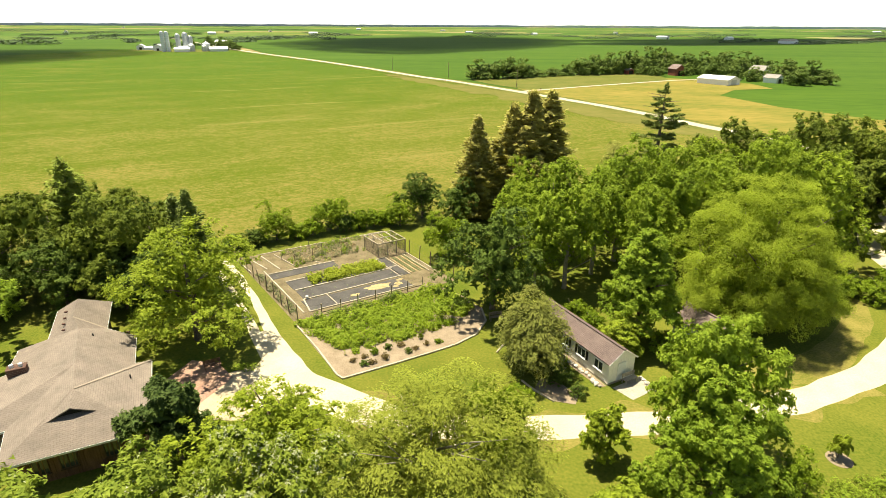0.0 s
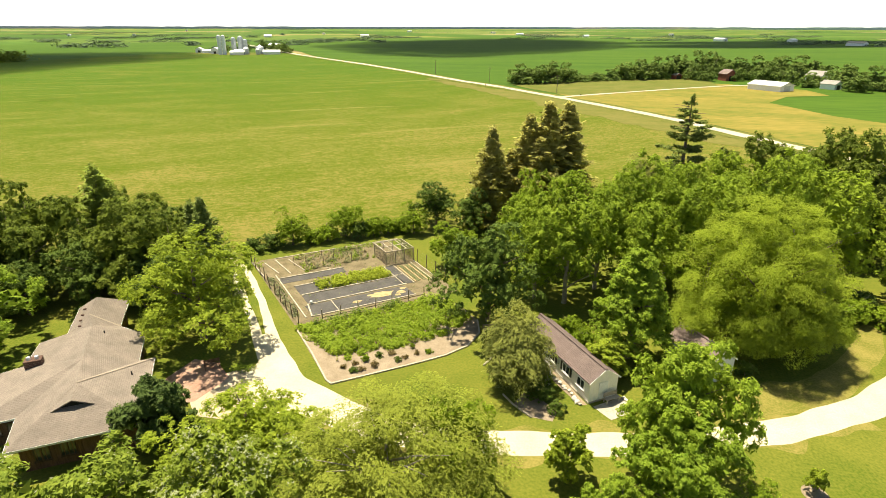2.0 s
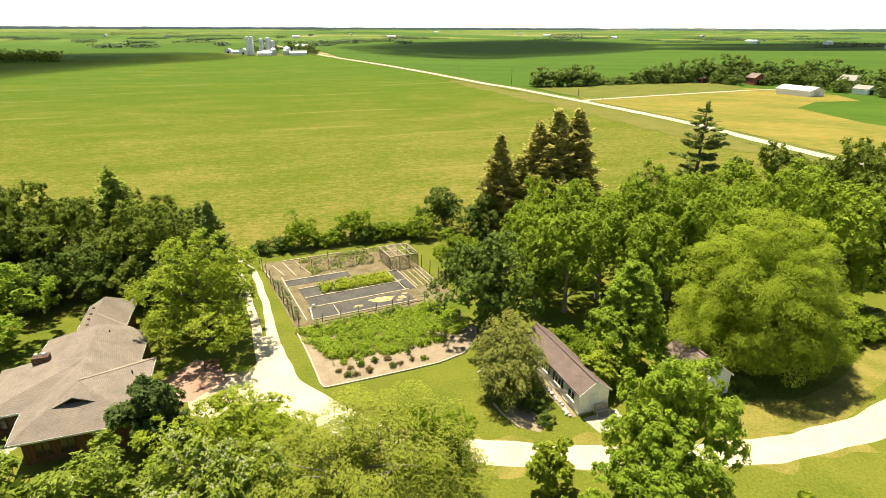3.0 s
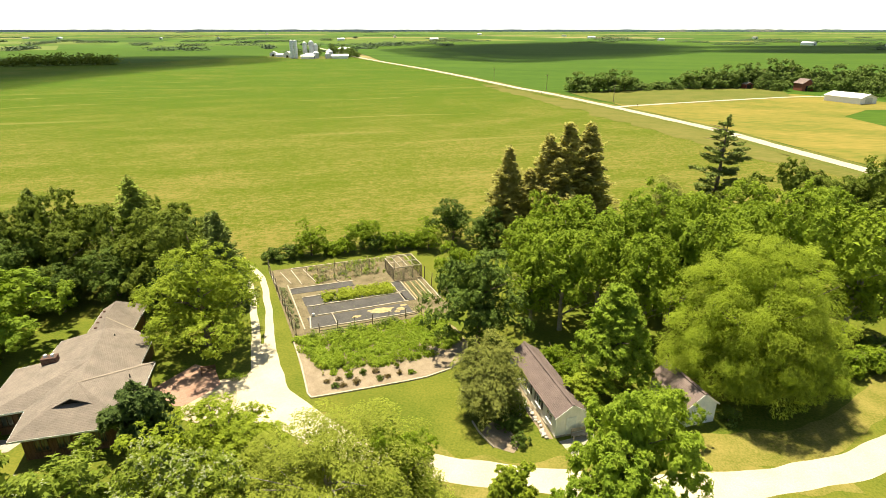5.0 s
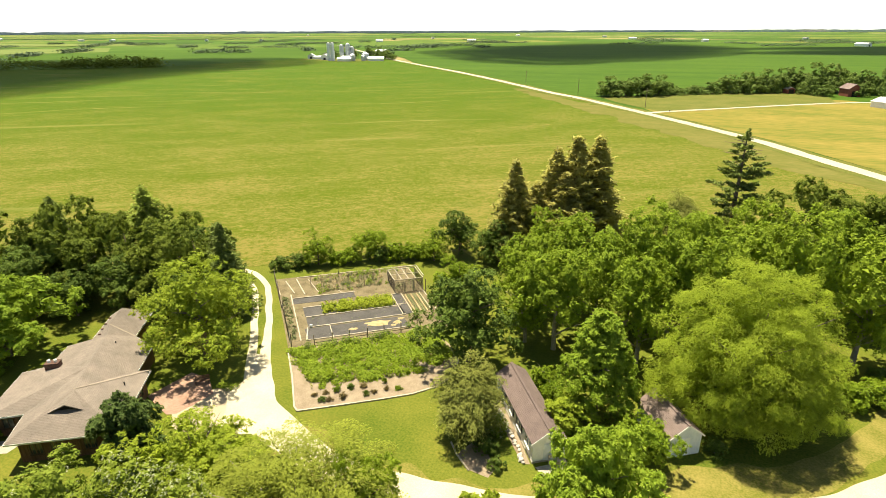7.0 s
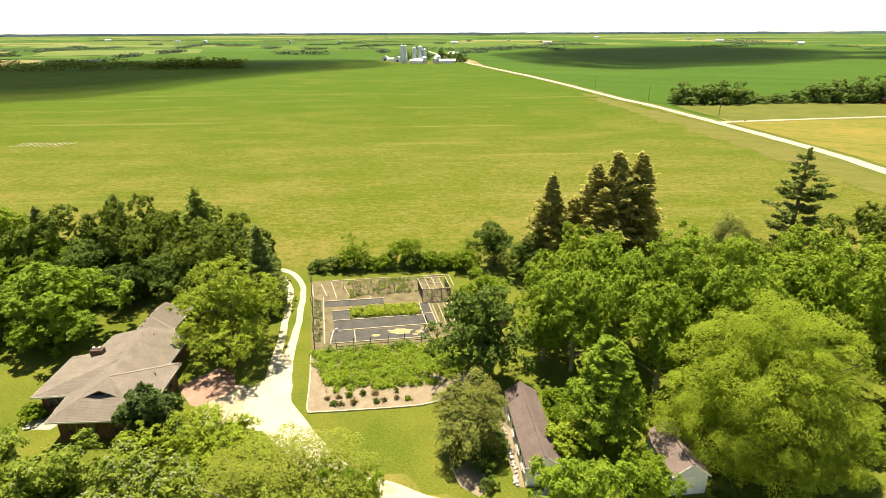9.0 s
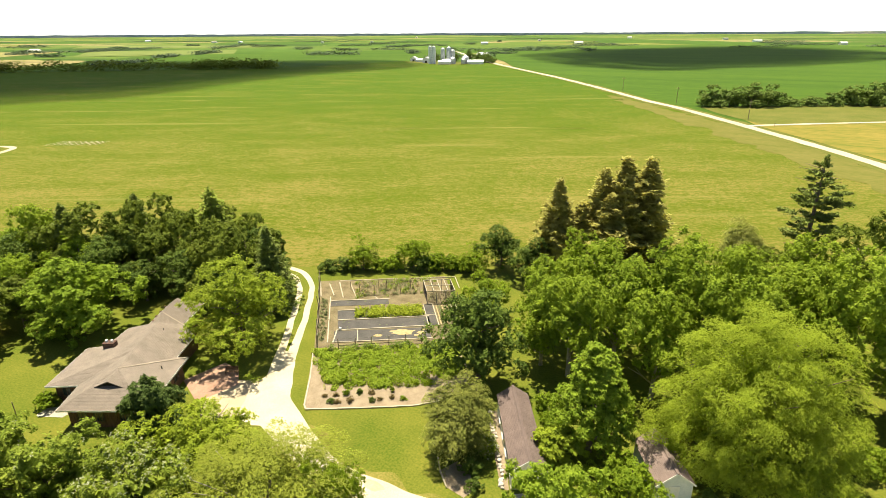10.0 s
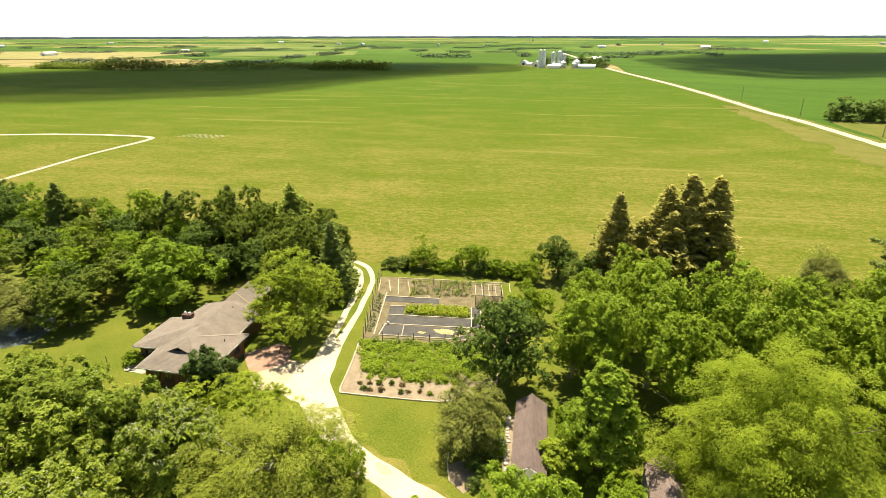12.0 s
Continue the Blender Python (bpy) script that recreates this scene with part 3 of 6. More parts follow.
sheet("drive_apron", [(-16.4, 34.8), (-17.4, 37.2), (-19.2, 39.6), (-19.0, 42.2), (-16.2, 43.0), (-13.6, 40.3), (-11.2, 38.6), (-10.4, 36.4), (-13.6, 34.8)], 0.041, M["gravel"], "wide gravel turning place by the house", "drive")

# ---- foliage ----
def leaf_mesh(name, c, nrm, length, width, material, curl=0.12, seed=0, axis=None):
    """Many separate leaf sprays: one notched, folded dart each, at c, facing nrm."""
    g = np.random.default_rng(seed)
    nrm = nrm / np.linalg.norm(nrm, axis=1, keepdims=True)
    r = g.normal(size=c.shape) if axis is None else np.cross(nrm, axis)
    t = np.cross(nrm, r)
    t /= np.linalg.norm(t, axis=1, keepdims=True) + 1e-9
    b = np.cross(nrm, t)
    L = (length * g.uniform(0.7, 1.3, len(c)))[:, None]
    W = (width * g.uniform(0.7, 1.3, len(c)))[:, None]
    v = np.empty((len(c), 4, 3))
    v[:, 0] = c + t * L * 0.62 - nrm * L * curl
    v[:, 1] = c + b * W * 0.62 - t * L * 0.46 - nrm * L * curl
    v[:, 2] = c - t * L * 0.16
    v[:, 3] = c - b * W * 0.62 - t * L * 0.46 - nrm * L * curl
    return raw_mesh(name, v.reshape(-1, 3), len(c), material)


def raw_mesh(name, v, n, material):
    me = bpy.data.meshes.new(name)
    me.vertices.add(4 * n)
    me.vertices.foreach_set("co", v.astype(np.float32).ravel())
    me.loops.add(4 * n)
    me.loops.foreach_set("vertex_index", np.arange(4 * n, dtype=np.int32))
    me.polygons.add(n)
    me.polygons.foreach_set("loop_start", np.arange(0, 4 * n, 4, dtype=np.int32))
    me.materials.append(material)
    me.update(calc_edges=True)
    return me


def unit(g, n):
    d = g.normal(size=(n, 3))
    return d / np.linalg.norm(d, axis=1, keepdims=True)


def lobes(g, d, k=6, amp=0.16):
    s = np.zeros(len(d))
    for _ in range(k):
        s += np.cos(d @ (g.normal(size=3) * 2.6) + g.uniform(0, 6.3))
    return 1 + amp * s / math.sqrt(k / 2)


def spiral(g, n, jitter=0.13):
    i = np.arange(n) + 0.5
    ph = np.arccos(1 - 2 * i / n)
    th = math.pi * (1 + 5 ** 0.5) * i
    d = np.stack((np.cos(th) * np.sin(ph), np.sin(th) * np.sin(ph), np.cos(ph)), 1)
    d += g.normal(size=d.shape) * jitter
    return d / np.linalg.norm(d, axis=1, keepdims=True)


def crown_points(style, seed, R, H, z0, clumps, per, g):
    """Places, facings and axes of the leaves of one crown."""
    up = np.array((0, 0, 1.0))
    dome = style in ("round", "locust")
    low_share = {"round": 0.36, "locust": 0.27}.get(style, 0.5)
    zc = z0 + low_share * (H - z0)

    def place(d, rho):
        d = d.copy()
        hz = np.where(d[:, 2] > 0, 1 - low_share, low_share) * (H - z0)
        low = d[:, 2] < 0
        hor = np.sqrt(1 - np.clip(d[:, 2] ** 2, 0, 0.999))
        d[low, :2] *= ((1 - np.abs(d[low, 2]) ** (6 if style == "locust" else 2.6)) / hor[low])[:, None] * 0.96 + 0.04
        return np.stack((R * rho * d[:, 0], R * rho * d[:, 1], zc + hz * rho * d[:, 2]), 1)

    if style in ("weep", "pyramid", "locust"):
        d = spiral(g, clumps)
        d = d[(d[:, 2] > -0.8) | (g.random(clumps) < 0.4)]
        rho = 0.80 * lobes(g, d) * g.uniform(0.76, 1.12, len(d))
        if style == "locust":
            rho = 0.88 * lobes(g, d, 12, 0.075) * g.uniform(0.78, 1.12, len(d))
        rho[g.random(len(d)) < 0.2] *= 0.68
        cc = place(d, rho)
        f = d
        rc = R * 0.195 * g.uniform(0.7, 1.35, len(cc)) * {"pyramid": 0.72, "locust": 0.66}.get(style, 1)
        if style == "pyramid":
            k = np.clip((cc[:, 2] - z0) / (H - z0), 0, 1)
            ax = d[:, :2] / (np.linalg.norm(d[:, :2], axis=1, keepdims=True) + 1e-6)
            taper = (1.04 * (1 - k) ** 1.0 + 0.04) * np.clip(k / 0.10 + 0.45, 0, 1) * g.uniform(0.35, 1.0, len(d)) ** 0.5
            cc[:, :2] = ax * (R * taper)[:, None]
    else:
        # boughs first, then leaf clumps on the outer side of each bough
        ns = max(9, clumps // 9)
        e = spiral(g, ns, 0.2)
        e = e[e[:, 2] > -0.88]
        fs = 0.40 * min(1.0, (12 / ns) ** 0.35)
        S = place(e, (0.66 + (0.40 - fs) * 0.9) * lobes(g, e, amp=0.17) * g.uniform(0.74, 1.16, len(e)))
        e = np.concatenate((e, up[None] * 0.2 + unit(g, 2) * 0.1))
        S = np.concatenate((S, np.array([(0, 0, zc), (0, 0, zc + 0.2 * (H - z0))])))
        rs = R * fs * g.uniform(0.72, 1.22, len(S))
        m = max(6, round(clumps / len(S)))
        f = np.concatenate([spiral(g, m, 0.25) for _ in range(len(S))])
        j = np.repeat(np.arange(len(S)), m)
        side = (f * (e[j] * 0.7 + up * 0.5)).sum(1) < -0.45
        f[side] *= -1
        vs = np.array((1, 1, 0.80 * (H - z0) / (2 * R) if dome else 1.15))
        cc = S[j] + f * rs[j][:, None] * 0.82 * vs
        rc = R * 0.172 * min(1.0, (105 / clumps) ** 0.3) * g.uniform(0.7, 1.35, len(cc))
        d = f * 0.6 + e[j] * 0.4
    if style == "vase":
        k = np.clip((cc[:, 2] - z0) / (H - z0), 0, 1)
        cc[:, :2] *= (0.86 + 0.16 * k)[:, None]
    idx = np.repeat(np.arange(len(cc)), per)
    q = unit(g, len(idx))
    out = d[idx] * 0.8 + up * 0.55
    q[(q * out).sum(1) < -0.25] *= -1
    hd = d[idx].copy()
    hd[:, 2] = 0
    hd /= np.linalg.norm(hd, axis=1, keepdims=True) + 1e-6
    if style == "weep":
        # fine sprays that reach outwards and hang at the tip
        s = g.uniform(-1, 1, len(idx))
        sp = cc[idx] + hd * (s * rc[idx] * 1.05)[:, None] + q * (rc[idx] * 0.75)[:, None] * np.array((1, 1, 0.8))
        drop = 0.8
        sp[:, 2] -= drop * rc[idx] * np.clip(s, 0, 1) ** 2 * 2
        nr = q * 0.32 + up * 0.7 + hd * 0.3 + g.normal(size=q.shape) * 0.16
        ax = hd - up * (drop * np.clip(s, 0.1, 1) * 1.2)[:, None] + g.normal(size=q.shape) * 0.8
        return sp, nr, ax
    if style == "locust":
        # thin level wisps of fine sprays, lying one over another
        tip = cc[idx] + q * (rc[idx] * g.uniform(0.5, 1.0, len(idx)))[:, None] * np.array((1.15, 1.15, 0.72))
        out = (tip - np.array((0, 0, zc * 0.8))) / np.array((R, R, H - zc))
        nr = q * 0.16 + out * 0.30 + up * 0.62 + g.normal(size=q.shape) * 0.24
        return tip, nr, hd - up * 0.3 + g.normal(size=q.shape) * 0.7
    # each clump is a handful of tufts at its twig ends, with gaps between
    tufts = 7
    tq = unit(g, len(cc) * tufts)
    o = np.repeat(d * 0.8 + up * 0.55, tufts, 0)
    tq[(tq * o).sum(1) < -0.3] *= -1
    ti = idx * tufts + g.integers(0, tufts, len(idx))
    tall = np.array((0.92, 0.92, 1.18)) if style == "vase" else np.array((1.0, 1.0, 0.86))
    p = cc[idx] + tq[ti] * (rc[idx] * g.uniform(0.62, 0.98, len(idx)))[:, None] * tall
    p += unit(g, len(idx)) * (rc[idx] * 0.36 * g.random(len(idx)) ** 0.5)[:, None] * tall
    nr = tq[ti] * 0.45 + q * 0.35 + f[idx] * 0.22 + up * 0.34 + g.normal(size=q.shape) * 0.34
    return p, nr, tq[ti] + g.normal(size=q.shape) * 0.8


MESHES = {}


def trunk_mesh(key, H, z0, R, material, limbs=7, lean=0.0, rad=None, g=None):
    bm = bmesh.new()
    r0 = rad or max(0.08, 0.021 * H)
    top = z0 + (H - z0) * 0.7
    wob = lambda s: np.array((g.normal() * s, g.normal() * s, 0))
    pts = [np.array((0, 0, -0.15)), np.array((0, 0, 0.25)), wob(0.08) + (0, 0, top * 0.35), wob(0.16) + (lean, 0, top * 0.7), wob(0.25) + (lean * 1.3, 0, top)]
    tube(bm, pts, [r0 * 1.35, r0 * 1.05, r0 * 0.85, r0 * 0.55, r0 * 0.15], 8)
    for k in range(limbs):
        a = 6.283 * (k / limbs) + g.uniform(-0.4, 0.4)
        zb = max(0.5, z0 * 0.75) + (top - z0 * 0.75) * (0.08 + 0.6 * k / limbs)
        ln = R * g.uniform(0.5, 0.72)
        d = np.array((math.cos(a), math.sin(a), 0))
        base = np.array((lean * zb / top, 0, zb))
        m1 = base + d * ln * 0.45 + (0, 0, ln * 0.38)
        m2 = base + d * ln + (0, 0, ln * 0.75)
        m2[2] = min(m2[2], H * 0.93)
        tube(bm, [base, m1, m2], [r0 * 0.45, r0 * 0.28, r0 * 0.06], 5)
        e = d * 0.6 + np.array((-d[1], d[0], 0)) * g.choice((-1, 1)) * 0.6
        tube(bm, [m1, m1 + e * ln * 0.35 + (0, 0, ln * 0.25)], [r0 * 0.2, r0 * 0.05], 5)
    me = bpy.data.meshes.new("trunk")
    bm.to_mesh(me)
    bm.free()
    for p in me.polygons:
        p.use_smooth = True
    me.materials.append(material)
    return me


def conifer_points(g, R, H, z0, levels, layered=False):
    """Whorls of drooping boughs that turn up at the tip; layered: few bare level boughs with tufts at their ends."""
    P, Nn, Ax = [], [], []
    up = np.array((0, 0, 1.0))
    for k in range(levels):
        f = (k + g.uniform(-0.35, 0.35)) / levels
        z = z0 + (H - z0) * f
        r = R * (max(0.0, 1 - f) ** 0.80 * 1.08 + 0.05)
        if layered:
            r = R * (0.30 + 0.75 * math.sin(min(1, f * 0.9 + 0.18) * math.pi) ** 0.8) * (1.0 if k % 2 else 0.72)
        nb = int(g.integers(4, 6)) if layered else int(g.integers(8, 11))
        a0 = g.uniform(0, 6.28)
        for j in range(nb):
            a = a0 + 6.283 * j / nb + g.uniform(-0.35, 0.35)
            ln = r * (g.uniform(0.45, 1.25) if layered else g.uniform(0.55, 1.22))
            n = max(6, int((13 if layered else 10) * ln)) * (3 if layered else 2)
            s = g.uniform(0.45 if layered else 0.2, 1, n)
            d = np.array((math.cos(a), math.sin(a), 0))
            w = np.array((-d[1], d[0], 0))
            side = g.uniform(-1, 1, n) * (0.34 * ln * (1.15 - s) + (0.16 if layered else 0.10))
            rise = 0.22 * ln * s if layered else -0.26 * ln * s + 0.42 * ln * s ** 3
            p = d * (ln * s)[:, None] + w * side[:, None]
            p[:, 2] = z + rise + g.normal(size=n) * (0.09 if layered else 0.16)
            P.append(p)
            Nn.append(up * 0.7 + d * 0.25 + g.normal(size=(n, 3)) * 0.55)
            Ax.append(d + w * np.sign(side)[:, None] * 0.6 + up * (0.35 if layered else 0.15) + g.normal(size=(n, 3)) * 0.35)
    n = 40
    s = g.random(n)
    P.append(np.stack((g.normal(size=n) * 0.12, g.normal(size=n) * 0.12, H * (0.93 + 0.09 * s)), 1))
    Nn.append(unit(g, n))
    Ax.append(np.tile(up, (n, 1)) + g.normal(size=(n, 3)) * 0.4)
    return np.concatenate(P), np.concatenate(Nn), np.concatenate(Ax)


STYLE = {
    # style: (shape, leaf length, leaf width, clumps, leaves per clump, leaf material, bark, foot of crown, nominal R, nominal H)
    "maple": ("round", 0.30, 0.225, 105, 94, "maple", "bark", 0.05, 5.0, 12.0),
    "bright": ("round", 0.29, 0.215, 135, 150, "bright", "bark", 0.05, 5.0, 12.0),
    "oak": ("round", 0.30, 0.225, 105, 92, "oak", "bark", 0.02, 5.0, 12.0),
    "walnut": ("vase", 0.34, 0.25, 92, 82, "walnut", "barkpale", 0.13, 5.0, 13.5),
    "olive": ("round", 0.40, 0.30, 88, 76, "olive", "bark", 0.05, 5.0, 12.0),
    "pyramid": ("pyramid", 0.28, 0.18, 190, 95, "bright", "bark", 0.07, 4.2, 12.0),
    "locust": ("locust", 0.23, 0.10, 480, 200, "locust", "bark", 0.03, 8.5, 15.0),
    "feather": ("locust", 0.20, 0.07, 250, 150, "locustgrey", "barkpale", 0.18, 6.5, 9.5),
    "willow": ("weep", 0.27, 0.085, 160, 125, "willow", "bark", 0.05, 3.2, 7.2),
    "yellow": ("round", 0.24, 0.16, 125, 112, "yellow", "bark", 0.03, 5.4, 12.5),
    "magnolia": ("round", 0.34, 0.17, 110, 105, "magnolia", "bark", 0.05, 2.8, 6.0),
    "catalpa": ("round", 0.31, 0.235, 118, 112, "catalpa", "bark", 0.04, 5.2, 10.0),
    "young": ("round", 0.22, 0.165, 90, 60, "yellow", "bark", 0.12, 1.8, 5.0),
    "shrub": ("round", 0.22, 0.16, 46, 48, "maple", "bark", 0.02, 2.0, 2.6),
    "darkshrub": ("round", 0.20, 0.14, 46, 48, "oak", "bark", 0.02, 2.0, 2.6),
    "russetshrub": ("round", 0.20, 0.14, 46, 48, "russet", "bark", 0.02, 2.0, 2.6),
    "farm": ("round", 0.74, 0.58, 84, 27, "farmwood", "bark", 0.03, 6.0, 12.0),
    "spruce": ("spruce", 0.66, 0.26, 34, 0, "spruce", "bark", 0.04, 3.0, 18.0),
    "cedar": ("spruce", 0.46, 0.22, 26, 0, "pine", "bark", 0.02, 2.6, 12.0),
    "pine": ("spruce", 0.62, 0.24, 22, 0, "softpine", "bark", 0.10, 4.0, 14.0),
    "layered": ("layered", 0.72, 0.24, 14, 0, "pine", "bark", 0.16, 3.6, 19.0),
}


def tree(style, x, y, H, R, label, variant=0, rot=0.0, category="tree", group="", name="tree", stretch=1.0, trunk=True):
    shape, ll, lw, clumps, per, lm, bk, foot, R0, H0 = STYLE[style]
    key = (style, variant)
    if key not in MESHES:
        g = np.random.default_rng(sum(map(ord, style)) * 31 + variant)
        z0 = foot * H0
        if shape in ("spruce", "layered"):
            c, nr, ax = conifer_points(g, R0, H0, z0, clumps, shape == "layered")
        else:
            c, nr, ax = crown_points(shape, variant, R0, H0, z0, clumps, per, g)
            # larger shaded sprays fill the heart of the crown
            k = g.random(len(c)) < (0.15 if shape in ("locust", "weep") else 0.06)
            ctr = np.array((0, 0, z0 + 0.4 * (H0 - z0)))
            cin = ctr + (c[k] - ctr) * g.uniform(0.35, 0.80, (int(k.sum()), 1))
            c, nr = np.concatenate((c, cin)), np.concatenate((nr, unit(g, len(cin)) * 0.8 + (0, 0, 0.3)))
            ax = np.concatenate((ax, unit(g, len(cin))))
        size = np.ones(len(c))
        if shape not in ("spruce", "layered"):
            size[-len(cin):] = 2.0 if shape in ("locust", "weep") else 2.6
        crown_me = leaf_mesh("crown", c, nr, ll * size, lw * size, M[lm], seed=variant, axis=ax)
        if shape in ("spruce", "layered"):
            bm = bmesh.new()
            tube(bm, [(0, 0, -0.1), (0.03, 0, H0 * 0.5), (0, 0, H0 * 0.97)], [0.02 * H0, 0.012 * H0, 0.03], 7)
            if shape == "layered":
                for k in range(26):
                    a, zz = g.uniform(0, 6.28), z0 + (H0 - z0) * g.uniform(0.0, 0.95)
                    ln = R0 * g.uniform(0.5, 0.9)
                    tube(bm, [(0, 0, zz), (math.cos(a) * ln, math.sin(a) * ln, zz + 0.1 * ln)], [0.07, 0.02], 5)
            tm = bpy.data.meshes.new("trunk")
            bm.to_mesh(tm)
            bm.free()
            tm.materials.append(M[bk])
        else:
            tm = trunk_mesh(key, H0, z0, R0, M[bk], limbs=11 if style == "feather" else 7, g=g)
        MESHES[key] = (tm, crown_me)
    tm, cm = MESHES[key]
    root = thing(name, x, y, 0, rot, label, category, group)
    root.scale = (R / R0, R / R0 * stretch, H / H0)
    for nm, me in (("trunk", tm), ("crown", cm)):
        if nm == "trunk" and not trunk:
            continue
        ob = new(nm, me)
        ob.parent = root
    return root


# trees near the camera
tree("bright", 18.6, 33.6, 13.4, 4.2, "broad bright green maple beside the gravel drive", 0, 20)
tree("bright", 18.0, 28.6, 8.8, 3.8, "dense bright green maple growing before a taller one", 1, 130)
tree("bright", 13.8, 26.4, 6.2, 2.2, "small leafy green maple on the lawn", 0, 220)
tree("young", 10.6, 24.4, 5.0, 2.0, "rounded yellow-green bushy sapling on the lawn", 0, 60)
tree("maple", 22.9, 28.6, 4.8, 1.7, "slender green sapling beside the maples", 0, 80)
tree("feather", -0.8, 25.4, 10.4, 7.6, "airy feathery locust with pale branches showing", 0, 10)
tree("maple", 3.7, 28.5, 10.3, 2.5, "slim leafy young tree at the edge of the drive", 1, 40)
tree("young", 10.9, 31.2, 5.9, 1.8, "small light green sapling beside the drive", 1, 0)
bloom = tree("catalpa", -9.3, 20.6, 10.6, 5.0, "leafy tree with cream blossom clusters", 0, 0)
bloom_house = tree("catalpa", -17.9, 18.3, 10.2, 5.3, "broad leafy tree in front of the house", 1, 70)
tree("catalpa", -25.0, 15.5, 10.2, 5.6, "broad leafy tree in front of the house", 0, 160)
tree("catalpa", -30.6, 13.2, 9.4, 5.2, "broad leafy tree in front of the house", 0, 250)
tree("catalpa", -18.6, 10.4, 10.0, 5.6, "leafy tree with cream blossom clusters", 1, 310)
bloom_front = tree("catalpa", -10.2, 12.0, 9.6, 5.0, "leafy tree with cream blossom clusters", 0, 100)
BLOSSOMING = ((bloom, 620), (bloom_house, 110), (bloom_front, 260))
tree("catalpa", -25.6, 6.0, 9.8, 5.4, "broad leafy tree in front of the house", 1, 20)
tree("yellow", -12.2, 28.4, 8.6, 5.3, "rounded yellow-green leafy tree beside the turning place", 1, 200)
tree("magnolia", -19.9, 28.8, 7.9, 3.3, "dark glossy evergreen-looking tree at the house corner", 0, 0)
tree("willow", 6.6, 42.6, 7.6, 3.5, "fine-leaved olive green weeping tree on the lawn", 0, 0)
tree("yellow", -26.9, 45.0, 13.2, 7.1, "yellow-green shade tree beside the house", 0, 0)
tree("oak", 3.0, 54.0, 13.6, 5.5, "dense dark green oak beside the garden", 0, 30)
tree("pyramid", 17.7, 48.9, 12.3, 5.0, "upright pointed green tree behind the shed", 0, 0)
tree("young", 15.4, 45.6, 5.2, 2.6, "light yellow-green small tree leaning over the shed roof", 1, 50)
tree("locust", 31.2, 53.4, 16.8, 8.0, "huge spreading fine-leaved honey locust", 0, 30, stretch=0.88)
tree("maple", 22.5, 44.4, 5.6, 2.7, "bushy green tree beside the small shed", 1, 120)
# west woods
W = "trees of the west woods"
tree("bright", -48.6, 36.6, 13.0, 6.9, "round bright green maple behind the house", 0, 10, group=W)
tree("olive", -52.2, 23.4, 9.2, 5.2, "leafy green rounded tree on the lawn", 1, 0, group=W)
tree("willow", -57.5, 18.5, 7.5, 4.4, "light green drooping tree on the lawn", 0, 90, group=W)
tree("pine", -48.8, 59.3, 14.6, 5.6, "tall green pine in the woods", 0, 0, group=W)
tree("cedar", -31.4, 54.8, 12.6, 3.4, "dark pointed cedar by the track", 0, 0, group=W)
for (x, y, h, r, st, v) in ((-36.5, 55.5, 11.8, 4.6, "olive", 1), (-42.5, 57.0, 11.8, 4.6, "olive", 0), (-44.5, 50.0, 8.5, 4.0, "oak", 1), (-38.0, 50.6, 6.0, 3.2, "oak", 1),
                            (-56.0, 52.5, 13.4, 4.6, "olive", 1), (-61.5, 50.0, 12.6, 5.6, "olive", 0), (-66.0, 45.0, 12.2, 5.0, "olive", 0), (-56.5, 44.5, 10.0, 4.4, "oak", 1),
                            (-72.0, 44.0, 12.2, 5.0, "walnut", 1), (-79.0, 39.0, 12.0, 5.2, "maple", 1), (-86.0, 35.0, 12.4, 5.2, "olive", 0), (-93.5, 31.5, 12.5, 5.2, "maple", 0),
                            (-101, 27.0, 11.5, 5.0, "oak", 1), (-116, 28.0, 12.5, 5.5, "oak", 0), (-64.0, 36.0, 10.5, 5.0, "maple", 1), (-71.0, 32.0, 10.5, 5.2, "olive", 1),
                            (-64.5, 26.5, 10.5, 5.2, "maple", 0), (-78.0, 26.0, 10.5, 5.2, "oak", 0), (-74.0, 17.0, 10.0, 5.0, "olive", 1), (-88.0, 19.0, 11.0, 5.4, "maple", 1),
                            (-34.0, 50.5, 7.5, 3.4, "oak", 0), (-40.0, 53.0, 10.8, 4.6, "olive", 0), (-47.5, 54.0, 12.0, 4.8, "olive", 1), (-52.0, 49.5, 10.5, 4.6, "olive", 0), (-58.5, 57.5, 12.5, 4.6, "olive", 1), (-50.0, 46.5, 7.0, 3.6, "oak", 1), (-61.5, 44.0, 10.0, 4.6, "maple", 1), (-70.0, 39.0, 11.0, 5.0, "oak", 1), (-57.0, 33.0, 8.5, 4.4, "olive", 1), (-58.5, 27.0, 8.0, 4.2, "oak", 0), (-46.0, 63.5, 11.0, 4.0, "olive", 0), (-38.8, 60.0, 10.0, 3.6, "oak", 1), (-86.0, 6.0, 11.0, 5.4, "oak", 1), (-100, 12.0, 11.5, 5.4, "olive", 0), (-108, -4.0, 11.0, 5.4, "oak", 0)):
    lab = {"oak": "dark leafy tree in dense woods", "olive": "olive green leafy tree in dense woods", "pine": "dark green pine in dense woods", "walnut": "light green leafy tree in dense woods", "maple": "bright green leafy tree in dense woods"}[st]
    tree(st, x, y, h * (1.1 if y > 42 else 1.0), r, lab, v, (x * 37 + y * 11) % 360, group=W)
